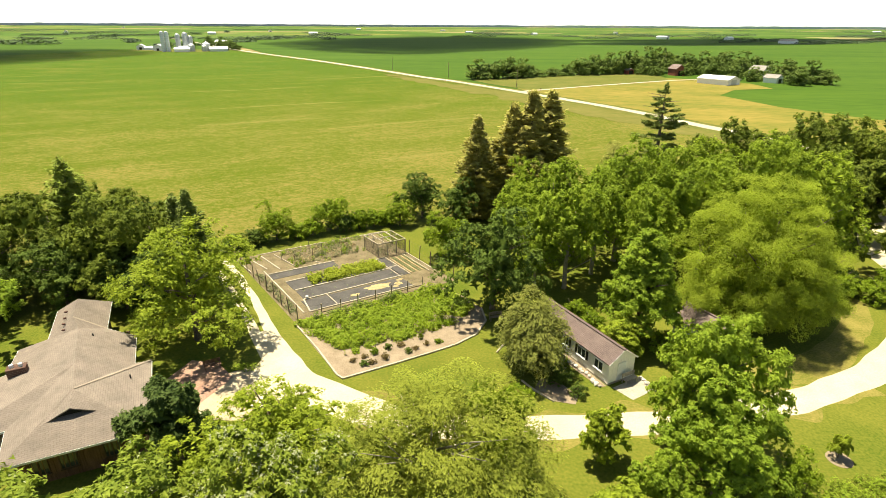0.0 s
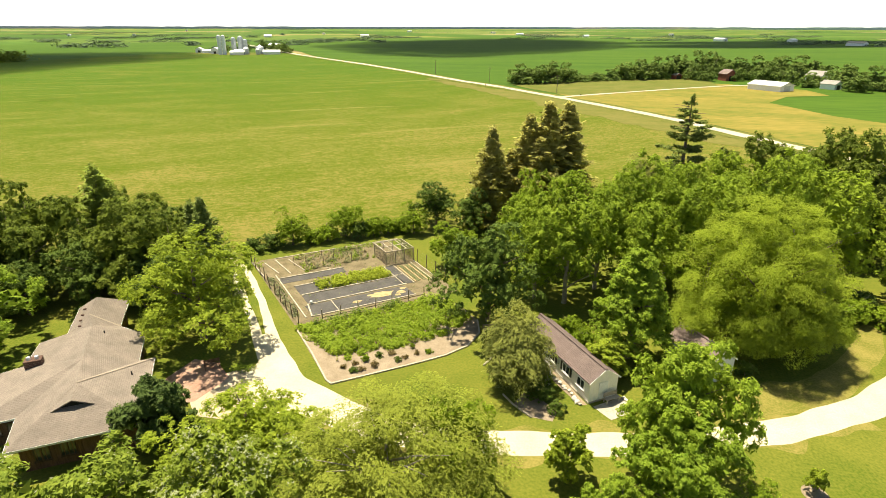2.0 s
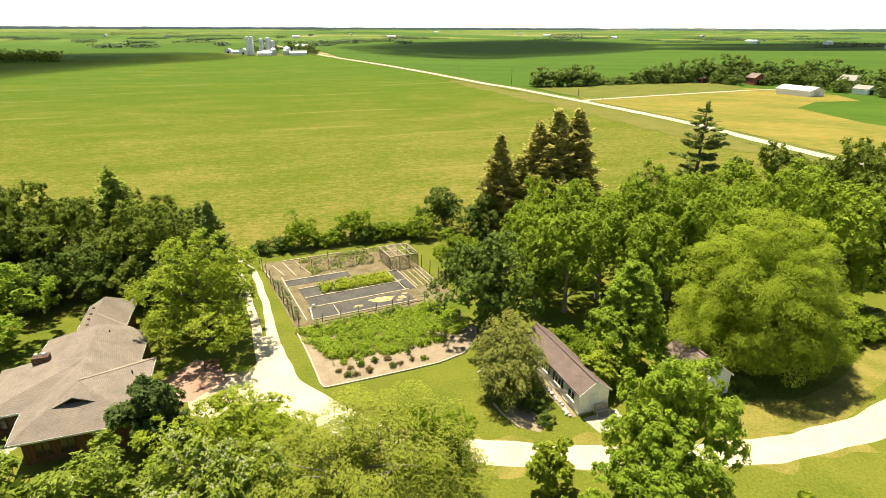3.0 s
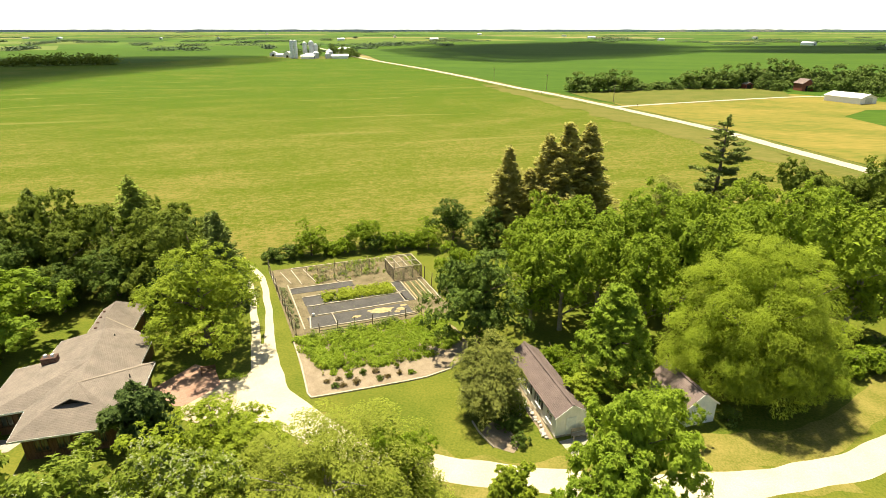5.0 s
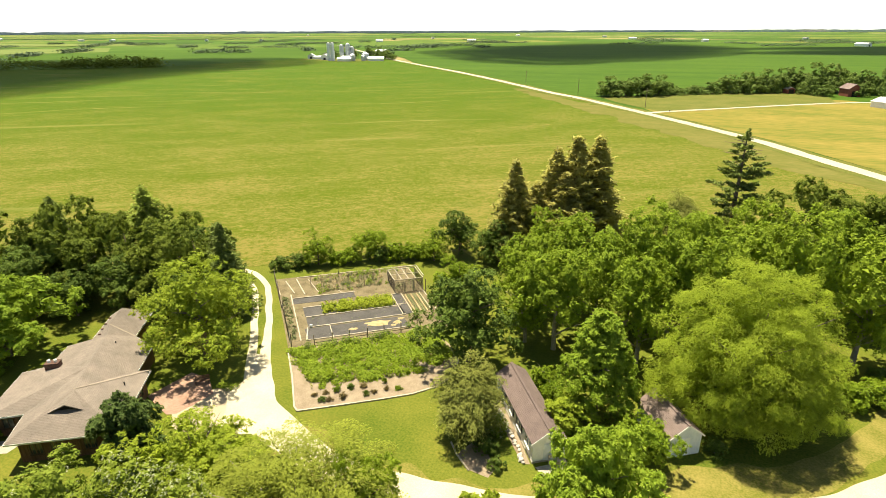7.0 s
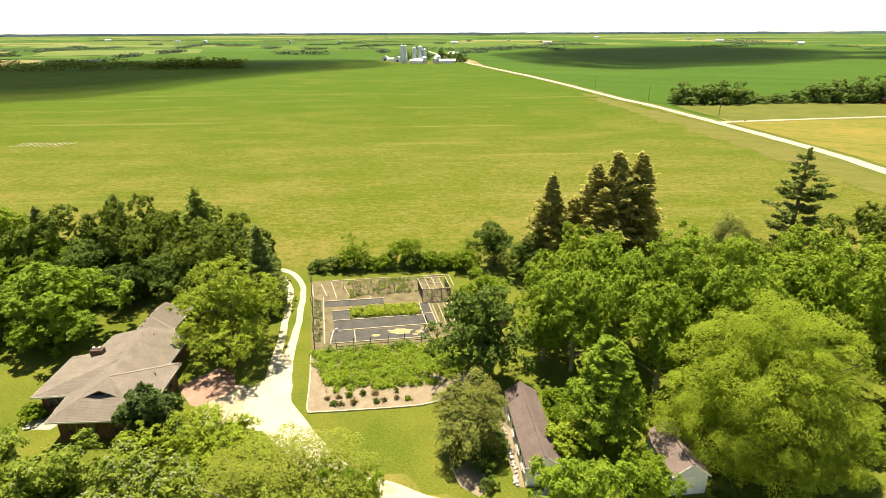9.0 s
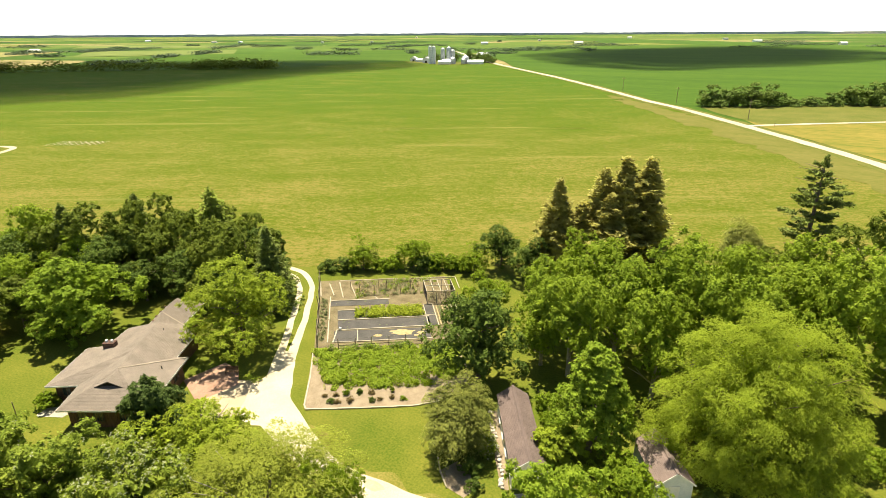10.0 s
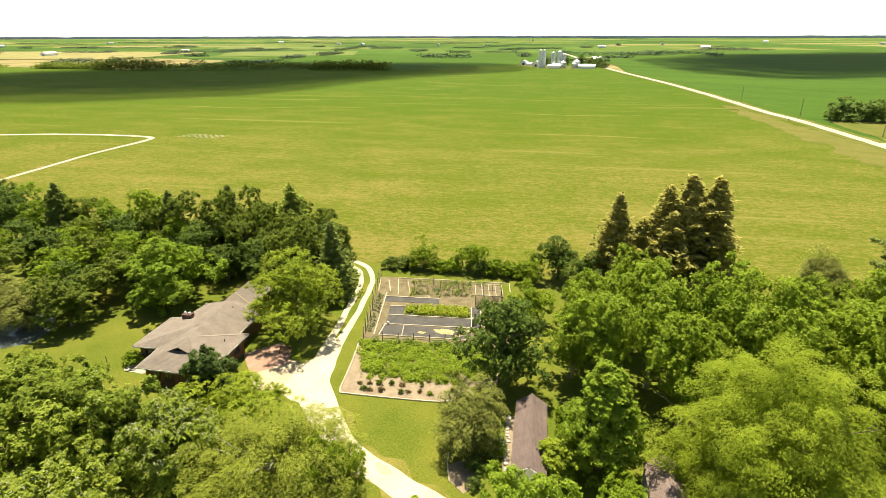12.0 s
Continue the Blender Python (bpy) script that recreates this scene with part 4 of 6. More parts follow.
for x, y, h, r in ((-66.5, 45.2, 13.0, 4.0), (-60.5, 53.5, 13.4, 4.2), (-88.5, 33.0, 13.0, 4.2), (-34.6, 57.4, 11.2, 3.6)):
    tree("cedar", x, y, h, r, "dark pointed conifer among leafy woods", 1, (x * 31) % 360, group=W, name="conifer_tree")
# grove east of the garden
Gv = "trees of the grove"
for i, (x, y, h, r) in enumerate(((11.8, 60.0, 13.4, 4.9), (11.0, 71.0, 13.9, 5.2), (19.6, 69.2, 15.4, 5.4), (21.2, 60.2, 13.4, 4.6), (27.2, 73.0, 15.8, 5.2), (29.5, 66.0, 14.0, 4.8),
                                  (15.8, 64.6, 13.8, 4.6), (6.6, 66.5, 11.5, 4.4), (8.2, 60.5, 10.5, 4.0), (24.5, 66.0, 14.0, 4.8), (32.5, 76.0, 13.8, 5.0), (36.5, 71.0, 16.0, 5.4), (35.5, 81.5, 15.0, 5.2), (44.5, 80.0, 15.8, 5.8), (44.5, 68.5, 14.8, 5.4), (20.0, 79.5, 12.0, 4.6), (28.0, 84.5, 11.2, 4.6), (7.0, 74.8, 11.6, 3.8))):
    tree("walnut", x, y, h, r, "tall light green grove tree with a bare grey trunk", i % 3, (i * 77) % 360, group=Gv)
for i, (x, y, h, r) in enumerate(((45.5, 90.5, 16.8, 6.0), (51.5, 93.5, 18.2, 6.6), (58.0, 93.0, 18.4, 6.8), (60.5, 82.0, 16.5, 6.4), (66.0, 97.0, 18.4, 6.8), (53.0, 80.0, 15.6, 6.0), (70.0, 86.0, 17.2, 6.6), (63.5, 72.5, 14.8, 6.0),
                                  (77.0, 94.0, 17.5, 6.6), (79.0, 82.0, 16.5, 6.2), (72.0, 72.0, 14.5, 6.0), (41.0, 97.0, 13.0, 5.4), (86.0, 90.0, 17.0, 6.4), (55.5, 66.5, 12.5, 5.2))):
    tree("olive", x, y, h, r, "dense olive green tree of the east woods", i % 2, (i * 53) % 360, group="trees of the east woods")
tree("willow", 26.8, 100.5, 10.0, 4.0, "hazy grey-green tree at the field edge", 0, 30)
tree("olive", 33.5, 99.0, 9.2, 3.6, "leafy tree at the field edge", 1, 80)
# windbreak by the field
tree("oak", -8.4, 84.6, 9.0, 3.8, "dark leafy tree at the field edge", 1, 10)
tree("maple", -11.5, 80.5, 5.2, 2.6, "light green bushy tree at the field edge", 0, 60)
tree("oak", -2.6, 82.6, 8.0, 3.4, "dark leafy tree at the field edge", 0, 110)
tree("maple", -3.0, 68.5, 7.4, 3.2, "light green small tree beside the garden", 1, 0)
for i, (x, y, h, r) in enumerate(((0.4, 86.4, 16.4, 4.6), (3.6, 88.6, 12.6, 4.8), (6.2, 90.6, 17.8, 5.4), (9.3, 91.2, 19.9, 6.0), (12.5, 93.0, 19.6, 6.0), (8.0, 88.6, 14.6, 5.4))):
    tree("spruce", x, y, h, r, "tall brownish green spruce at the field edge", i % 2, i * 67, group="spruces", name="spruce_tree")
tree("layered", 35.6, 109.6, 19.3, 4.7, "gaunt pine with sparse level branches", 0, 0, name="pine_tree")
for i, (x, y, h, r, st) in enumerate(((-33.6, 69.3, 2.3, 1.7, "darkshrub"), (-31.2, 70.6, 2.4, 1.8, "darkshrub"), (-28.8, 72.6, 5.4, 2.3, "maple"), (-26.2, 73.8, 2.4, 1.8, "shrub"), (-24.2, 75.2, 2.8, 1.8, "shrub"),
                                      (-22.0, 77.6, 5.8, 2.4, "maple"), (-19.8, 77.6, 2.9, 1.9, "darkshrub"), (-17.8, 78.8, 3.2, 1.9, "shrub"), (-15.6, 80.0, 3.0, 1.8, "shrub"), (-13.8, 81.0, 2.4, 1.6, "shrub"))):
    tree(st, x, y, h * 1.08, r * 1.22, "leafy hedge shrub between garden and field" if h < 4 else "taller bushy tree in the hedge", i % 2, i * 41, category="shrub" if h < 4 else "tree", group="hedge between garden and field", name="hedge_shrub" if h < 4 else "hedge_tree")
for i, (x, y, h, r, st) in enumerate(((39.6, 58.6, 2.6, 2.0, "shrub"), (42.2, 59.6, 3.0, 2.2, "shrub"), (44.6, 61.2, 3.2, 2.4, "shrub"), (36.4, 55.6, 2.0, 1.6, "shrub"), (47.5, 59.5, 3.2, 2.4, "shrub"), (51, 62.5, 3.6, 2.6, "shrub"), (46.5, 64, 3.0, 2.2, "darkshrub"), (12.2, 52.4, 2.6, 1.8, "shrub"), (13.6, 50.2, 2.4, 1.6, "shrub"), (9.0, 40.6, 1.6, 1.2, "darkshrub"), (10.3, 38.9, 1.3, 0.9, "darkshrub"), (28.5, 47.5, 1.6, 1.2, "darkshrub"), (21.0, 46.0, 2.0, 1.5, "shrub"), (-41.5, 46.5, 2.4, 2.0, "darkshrub"), (-35.3, 25.6, 2.0, 1.5, "shrub"))):
    tree(st, x, y, h, r, "low leafy green shrub on the lawn", i % 2, i * 41, category="shrub", name="shrub")
tree("young", 28.6, 33.0, 2.3, 0.75, "sapling in a mulch ring on the lawn", 0, 100, name="sapling")
# neighbouring farm's windbreak
for i, (x, y, h, r) in enumerate(((-4, 341, 10, 6.5), (5, 346, 11, 7), (15, 350, 12, 7), (23, 356, 10, 6), (33, 362, 5, 5), (43, 367, 5, 5), (52, 374, 6, 5), (62, 383, 11, 7), (71, 386, 12, 7), (81, 391, 12, 7), (91, 397, 14, 8), (101, 402, 14, 8), (112, 404, 15, 8),
                                  (124, 408, 17, 8), (135, 400, 13, 7), (144, 396, 13, 7), (153, 400, 14, 8), (163, 402, 14, 8), (174, 402, 13, 8), (184, 396, 12, 7), (178, 352, 12, 7), (186, 340, 11, 7), (172, 327, 9, 5.5), (190, 333, 8, 5), (143, 372, 11, 6), (152, 366, 10, 6), (165, 384, 11, 7), (106, 388, 9, 5), (163, 356, 8, 5), (183, 362, 11, 6), (157, 349, 6, 4), (112, 380, 6, 4), (130, 384, 7, 4))):
    tree("farm", x, y, h * 1.28, r * 1.3, "leafy green tree of the farm windbreak", i % 3, i * 49, group="trees round the neighbouring farm").location.z = -0.17 * h
# silo farm's trees
for i, (x, y, h, r) in enumerate(((-398, 700, 12, 7), (-372, 705, 15, 8), (-352, 712, 17, 8), (-338, 716, 15, 8), (-326, 712, 14, 8), (-318, 705, 12, 7), (-311, 700, 9, 6), (-306, 692, 8, 5), (-322, 690, 9, 6))):
    tree("farm", x, y, h, r, "leafy green tree behind the farm buildings", i % 3, i * 49, group="trees round the silo farm")


def woods_strip(g, x0, y0, x1, y1, h, depth, n, size):
    s = g.random(n)
    hump = 0.65 + 0.35 * np.sin(s * 40 + g.uniform(0, 6)) * np.sin(s * 17 + g.uniform(0, 6))
    z = h * hump * g.random(n) ** 0.6
    c = np.stack((x0 + (x1 - x0) * s + g.normal(size=n) * depth, y0 + (y1 - y0) * s + g.normal(size=n) * depth, z), 1)
    c[:, 2] += 20.0 * np.clip(np.hypot(c[:, 0], c[:, 1]) - 2500, 0, None) / 2400
    nr = unit(g, n) * 0.6 + np.array((0, 0, 0.9))
    return c, nr


g = np.random.default_rng(5)
c, nr = [], []
for seg in ((-486, 480, -560, 425, 13), (-560, 425, -700, 300, 13), (-700, 300, -760, 250, 16), (-770, 262, -860, 210, 9), (-930, 175, -1000, 170, 6)):
    a, b = woods_strip(g, *seg[:4], seg[4], 6, 2600, 2)
    c.append(a)
    nr.append(b)
me = leaf_mesh("windbreak_woods", np.concatenate(c), np.concatenate(nr), 2.6, 2.0, M["olive"])
tagged(new("windbreak_woods", me), "long dark windbreak of trees between fields", "woods", kind="stuff")
c, nr = [], []
for k in range(60):
    az = radians(g.uniform(-52, 95))
    dist = 1250 * math.exp(g.random() * 1.25)
    x, y = -math.sin(az) * dist, math.cos(az) * dist
    ln = g.uniform(60, 380)
    o = g.choice((31, 121, 31)) + g.uniform(-5, 5)
    dx, dy = math.cos(radians(o)) * ln / 2, math.sin(radians(o)) * ln / 2
    a, b = woods_strip(g, x - dx, y - dy, x + dx, y + dy, g.uniform(5, 9), 8, int(ln * 3) + 80, 3)
    c.append(a)
    nr.append(b)
for k in range(46):
    az = radians(g.uniform(14, 96))
    dist = 820 * math.exp(g.random() * 1.1)
    x, y = -math.sin(az) * dist, math.cos(az) * dist
    ln = g.uniform(15, 130)
    o = radians(g.choice((31, 121, 31)) + g.uniform(-5, 5))
    dx, dy = math.cos(o) * ln / 2, math.sin(o) * ln / 2
    a, b = woods_strip(g, x - dx, y - dy, x + dx, y + dy, g.uniform(5, 10), 5, int(ln * 6) + 80, 3)
    c.append(a)
    nr.append(b)
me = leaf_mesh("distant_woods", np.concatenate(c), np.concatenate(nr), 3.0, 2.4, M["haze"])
tagged(new("distant_woods", me), "scattered far tree lines between fields, haze painted into their green", "woods", kind="stuff")
# horizon: a low uneven line of woods all round, pale with painted haze
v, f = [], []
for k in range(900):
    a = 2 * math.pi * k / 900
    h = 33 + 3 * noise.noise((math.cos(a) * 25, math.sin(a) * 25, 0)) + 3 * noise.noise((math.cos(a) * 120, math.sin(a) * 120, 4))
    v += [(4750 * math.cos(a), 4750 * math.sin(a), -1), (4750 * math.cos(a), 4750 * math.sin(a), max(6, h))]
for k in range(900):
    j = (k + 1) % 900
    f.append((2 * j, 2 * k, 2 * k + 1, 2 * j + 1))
tagged(part("backdrop", (v, f), M["horizon"]), "line of woods on the horizon, haze painted into its colour", "backdrop", kind="structure")


# bright white hazy sky low over the horizon
sky_m = bpy.data.materials.new("hazy_sky")
sky_m.use_nodes = True
sky_m.node_tree.nodes["Principled BSDF"].inputs["Base Color"].default_value = (0, 0, 0, 1)
sky_m.node_tree.nodes["Principled BSDF"].inputs["Emission Color"].default_value = (0.96, 0.98, 1.0, 1)
sky_m.node_tree.nodes["Principled BSDF"].inputs["Emission Strength"].default_value = 0.75
v, f = [], []
for k in range(96):
    a = 2 * math.pi * k / 96
    v += [(4880 * math.cos(a), 4880 * math.sin(a), -2), (4880 * math.cos(a), 4880 * math.sin(a), 620)]
for k in range(96):
    j = (k + 1) % 96
    f.append((2 * j, 2 * k, 2 * k + 1, 2 * j + 1))
tagged(part("backdrop_sky", (v, f), sky_m), "bright white haze above the horizon", "sky", kind="structure")


# clouds whose shade lies over the far fields
def cloud(x, y, sx, sy, rz, seed):
    """A thin cloud, thinner towards its rim: three shells one inside the other."""
    alt = 2600.0
    o = SUN_DIR * (alt / SUN_DIR.z)
    bm = bmesh.new()
    for s, dz in ((1.0, 0), (0.84, 4), (0.68, 8)):
        r = bmesh.ops.create_icosphere(bm, subdivisions=4, radius=1.0)
        for vtx in r["verts"]:
            p = vtx.co.copy()
            w = s * (1 + 0.30 * noise.noise(p * 1.3 + Vector((seed, s, 0))) + 0.16 * noise.noise(p * 3.4 + Vector((0, seed, s))))
            vtx.co = Vector((p.x * sx * w, p.y * sy * w, p.z * 40 * s + dz))
    ob = part("cloud", bm, M["cloud"])
    ob.matrix_basis = pose(x + o.x, y + o.y, alt, 0, 0, rz)
    return tagged(ob, "thin white cloud high over the fields", "sky", kind="structure")


cloud(-565, 320, 330, 215, 78, 1)
cloud(-90, 1170, 270, 520, -8, 2)
cloud(420, 1150, 300, 110, 25, 5)
cloud(760, 1500, 620, 150, 20, 3)


# ---- house ----
def roof_part(name, V, faces, thick, material, parent, capmat=None, label=""):
    """Roof from planar facets, with thickness and shingle courses parallel to the eaves."""
    bm = bmesh.new()
    uv = bm.loops.layers.uv.new("UVMap")
    for fc in faces:
        vs = [bm.verts.new(V[k]) for k in fc]
        fa = bm.faces.new(vs)
        fa.normal_update()
        if fa.normal.z < 0:
            fa.normal_flip()
        n = fa.normal.copy()
        h = Vector((-n.y, n.x, 0))
        h = h.normalized() if h.length > 1e-5 else Vector((1, 0, 0))
        s = n.cross(h)
        for lp in fa.loops:
            lp[uv].uv = (lp.vert.co.dot(h), lp.vert.co.dot(s))
    bmesh.ops.remove_doubles(bm, verts=bm.verts[:], dist=0.002)
    top = bm.faces[:]
    r = bmesh.ops.extrude_face_region(bm, geom=top)
    for vv in [q for q in r["geom"] if isinstance(q, bmesh.types.BMVert)]:
        vv.co.z += thick
    bmesh.ops.recalc_face_normals(bm, faces=bm.faces[:])
    for fa in bm.faces:
        n = fa.normal
        if n.z > 0.3:
            h = Vector((-n.y, n.x, 0))
            h = h.normalized() if h.length > 1e-5 else Vector((1, 0, 0))
            s = n.cross(h)
            for lp in fa.loops:
                lp[uv].uv = (lp.vert.co.dot(h), lp.vert.co.dot(s))
    return part(name, bm, material, parent, label)


def strip(name, a, b, w, h, material, parent, lift=0.0, label=""):
    """A straight board or cap from a to b."""
    a, b = Vector(a), Vector(b)
    d = b - a
    bm = box(bmesh.new(), 0, -w / 2, 0, d.length, w / 2, h)
    ob = part(name, bm, material, parent, label)
    q = d.to_track_quat("X", "Z").to_matrix().to_4x4()
    ob.matrix_local = Matrix.Translation(a + Vector((0, 0, lift))) @ q
    return ob


def window(parent, x, y, z, w, h, axis="x", out=-1, name="window", frame_m=None, shutters=False):
    """A window on a wall: frame, pane, sill; axis is the way that the wall runs."""
    fm = frame_m or M["white"]
    wob = new(name)
    wob.parent = parent
    wob.matrix_local = pose(x, y, z, 0, 0, 0 if axis == "x" else 90)
    o = out
    bm = bmesh.new()
    t = 0.07
    for q in ((-w / 2, 0, w / 2, t), (-w / 2, h - t, w / 2, h), (-w / 2, t, -w / 2 + t, h - t), (w / 2 - t, t, w / 2, h - t), (-t / 2, t, t / 2, h - t)):
        y0, y1 = sorted((0.0, o * 0.06))
        box(bm, q[0], y0, q[1], q[2], y1, q[3])
    part("window_frame", bm, fm, wob)
    y0, y1 = sorted((0.004 * o, 0.02 * o))
    boxpart("pane", (-w / 2 + t, y0, t), (w / 2 - t, y1, h - t), M["glass"], wob)
    y0, y1 = sorted((0.0, o * 0.12))
    boxpart("window_sill", (-w / 2 - 0.05, y0, -0.05), (w / 2 + 0.05, y1, -0.003), fm, wob)
    if shutters:
        for sx in (-1, 1):
            xa, xb = sorted((sx * (w / 2 + 0.02), sx * (w / 2 + 0.30)))
            y0, y1 = sorted((0.0, o * 0.04))
            boxpart("shutter", (xa, y0, 0), (xb, y1, h), M["dark"], wob)
    return wob


HOUSE = thing("house", -22.2, 28.6, 0, 30.5, "low brown wooden house under a tan shingle hip roof", "house")
E_, RZ = 2.5, 4.5
HV = {
    "F0": (0.5, 0.0, E_), "F1": (-8.6, 0.0, E_), "P": (-4.4, 4.6, RZ), "E": (0.5, 9.8, E_), "E2": (-0.8, 9.8, E_), "E3": (-0.8, 14.8, E_), "R": (-5.0, 14.6, RZ),
    "E4": (-3.3, 17.2, E_ + 0.15), "Rb": (-5.7, 17.2, RZ), "E5": (-3.3, 23.6, E_), "E6": (-8.1, 23.6, E_), "S": (-5.7, 21.2, RZ), "E7": (-8.1, 16.6, E_),
    "I": (-10.2, 16.6, E_), "K": (-10.2, 11.9, E_ + 0.3), "J": (-12.7, 11.9, E_ - 0.1), "A": (-12.6, 4.2, E_ - 0.1), "B": (-8.9, 4.2, E_ + 0.05), "Q": (-4.63, 8.4, RZ),
}
HF = [("F1", "F0", "P"), ("F0", "E", "P"), ("E", "E2", "R", "Q", "P"), ("E2", "E3", "R"), ("R", "E3", "E4", "Rb"), ("Rb", "E4", "E5", "S"), ("E5", "E6", "S"), ("S", "E6", "E7", "Rb"), ("Rb", "E7", "I", "R"), ("R", "I", "K"), ("Q", "R", "K"), ("Q", "K", "J", "A"), ("Q", "A", "B"), ("P", "Q", "B", "F1")]
roof_part("roof", HV, HF, 0.14, M["roof"], HOUSE, label="tan asphalt shingle roof with pale ridge caps")
for a, b in (("E", "P"), ("E4", "Rb")):
    strip("ridge_cap", HV[a], HV[b], 0.24, 0.03, M["cap"], HOUSE, lift=0.125)
for a, b in (("F1", "F0"), ("F0", "E"), ("E", "E2"), ("E2", "E3"), ("E3", "E4"), ("E4", "E5"), ("E5", "E6"), ("E6", "E7"), ("E7", "I"), ("I", "K"), ("K", "J"), ("J", "A"), ("A", "B"), ("B", "F1")):
    strip("fascia", HV[a], HV[b], 0.05, 0.17, M["white"], HOUSE, lift=-0.04)
# gablet in the front hip
bm = bmesh.new()
gv = [bm.verts.new(p) for p in ((-5.6, 2.62, 3.72), (-3.2, 2.62, 3.72), (-4.4, 2.75, 4.32))]
for q in ((0, 1, 2),):
    bm.faces.new([gv[i] for i in q])
part("gable_vent", bm, M["dark"], HOUSE, "dark louvred gable vent")
roof_part("gable_roof", {"a": (-6.0, 2.4, 3.58), "b": (-4.4, 2.45, 4.30), "c": (-4.4, 4.75, 4.52), "d": (-2.8, 2.4, 3.58)}, [("a", "b", "c"), ("d", "c", "b")], 0.10, M["roof"], HOUSE)
# walls
walls = ((-8.0, 0.7, -0.1, 9.3), (-12.0, 4.8, -8.0, 11.5), (-9.8, 9.3, -1.4, 16.2), (-7.6, 16.2, -3.8, 23.0))
for x0, y0, x1, y1 in walls:
    top = 2.62
    for a, b in (((x0, y0), (x1, y0 + 0.14)), ((x0, y1 - 0.14), (x1, y1)), ((x0, y0 + 0.14), (x0 + 0.14, y1 - 0.14)), ((x1 - 0.14, y0 + 0.14), (x1, y1 - 0.14))):
        boxpart("wall", (a[0], a[1], 0), (b[0], b[1], top), M["siding"], HOUSE)
n = 0
for x in np.arange(-7.9, -0.1, 0.3):
    boxpart("batten", (x, 0.67, 0.1), (x + 0.05, 0.70, 2.55), M["siding"], HOUSE)
for x in (-6.6, -4.9, -2.2):
    window(HOUSE, x, 0.70, 0.75, 1.1, 1.25, "x", -1, frame_m=M["darkframe"])
boxpart("door", (-3.9, 0.63, 0.05), (-3.0, 0.70, 2.08), M["siding"], HOUSE, label="brown plank front door")
for y in (2.6, 5.2, 7.6):
    window(HOUSE, -0.10, y, 0.95, 1.2, 1.1, "y", -1, frame_m=M["darkframe"])
for x in (-10.8, -9.4):
    window(HOUSE, x, 4.80, 0.9, 1.0, 1.1, "x", -1, frame_m=M["darkframe"])
# chimney and roof vents
CH = new("chimney")
CH.parent = HOUSE
CH.location = (-9.05, 10.9, -0.15)
bm = bmesh.new()
box(bm, -0.66, -0.42, 2.4, 0.66, 0.42, 4.15, 0.02)
part("stack", bm, M["chimney"], CH)
for k in range(8):
    boxpart("brick_course", (-0.67, -0.43, 3.0 + k * 0.14), (0.67, 0.43, 3.012 + k * 0.14), M["post"], CH)
boxpart("chimney_cap", (-0.69, -0.45, 4.15), (0.69, 0.45, 4.22), M["chimney"], CH, 0.02)
for x in (-0.32, 0.30):
    bm = bmesh.new()
    tube(bm, [(x, 0, 4.215), (x, 0, 4.46)], [0.17, 0.15], 10)
    part("flue", bm, M["white"], CH)
for x, y, z in ((-6.6, 19.6, 4.12), (-6.55, 18.2, 4.12), (-6.5, 17.0, 4.12), (-6.4, 15.9, 4.05)):
    ob = boxpart("roof_vent", (-0.13, -0.10, 0), (0.13, 0.10, 0.13), M["chimney"], HOUSE, 0.02)
    ob.location = (x, y, z)
for x, y, z in ((-3.9, 13.6, 3.9), (-0.9, 6.6, 3.1), (-1.7, 1.0, 2.95)):
    bm = bmesh.new()
    tube(bm, [(x, y, z - 0.1), (x, y, z + 0.45)], [0.06, 0.06], 8)
    part("vent_pipe", bm, M["dark"] if y > 2 else M["white"], HOUSE)
# terrace in the corner of the house
sheet("terrace", [(-35.6, 25.0), (-34.6, 24.1), (-32.0, 25.4), (-32.0, 27.0), (-34.0, 26.4)], 0.045, M["concrete"], "pale concrete terrace in the house corner", "terrace")
# patio
sheet("sandy_yard", [(-20.6, 33.2), (-22.6, 35.4), (-21.6, 39.2), (-20.0, 40.4), (-18.6, 41.4), (-16.8, 40.6), (-16.0, 36.0), (-17.0, 33.2)], 0.038, M["sand"], "pale sandy ground between patio and drive", "yard")
sheet("patio", [(-22.6, 34.6), (-26.8, 36.2), (-25.6, 41.2), (-22.9, 41.0), (-20.5, 38.9), (-21.7, 35.0)], 0.048, M["patio"], "red brick paving beside the drive", "patio")


def bench(x, y, rz, m, label):
    b = thing("bench", x, y, 0.05, rz, label, "bench")
    for i in range(4):
        boxpart("seat_slat", (-0.75, -0.22 + i * 0.12, 0.42), (0.75, -0.12 + i * 0.12, 0.46), m, b)
    for i in range(3):
        boxpart("back_slat", (-0.75, 0.26, 0.52 + i * 0.14), (0.75, 0.30, 0.62 + i * 0.14), m, b)
    for sx in (-0.65, 0.65):
        boxpart("leg", (sx - 0.04, -0.22, 0), (sx + 0.04, -0.14, 0.42), m, b)
        boxpart("leg", (sx - 0.04, 0.22, 0), (sx + 0.04, 0.30, 0.92), m, b)
    return b


bench(-22.9, 40.0, 35, M["siding"], "dark wooden garden bench on the patio")
bench(15.3, 41.2, 32, M["board"], "weathered bench against the shed gable")
lamp = thing("yard_post", -35.9, 22.9, 0, 0, "thin dark post standing at the terrace", "post")
bm = bmesh.new()
tube(bm, [(0, 0, 0), (0.03, 0, 1.2), (0.02, 0, 2.2)], [0.06, 0.05, 0.045], 8)
part("shaft", bm, M["post"], lamp)


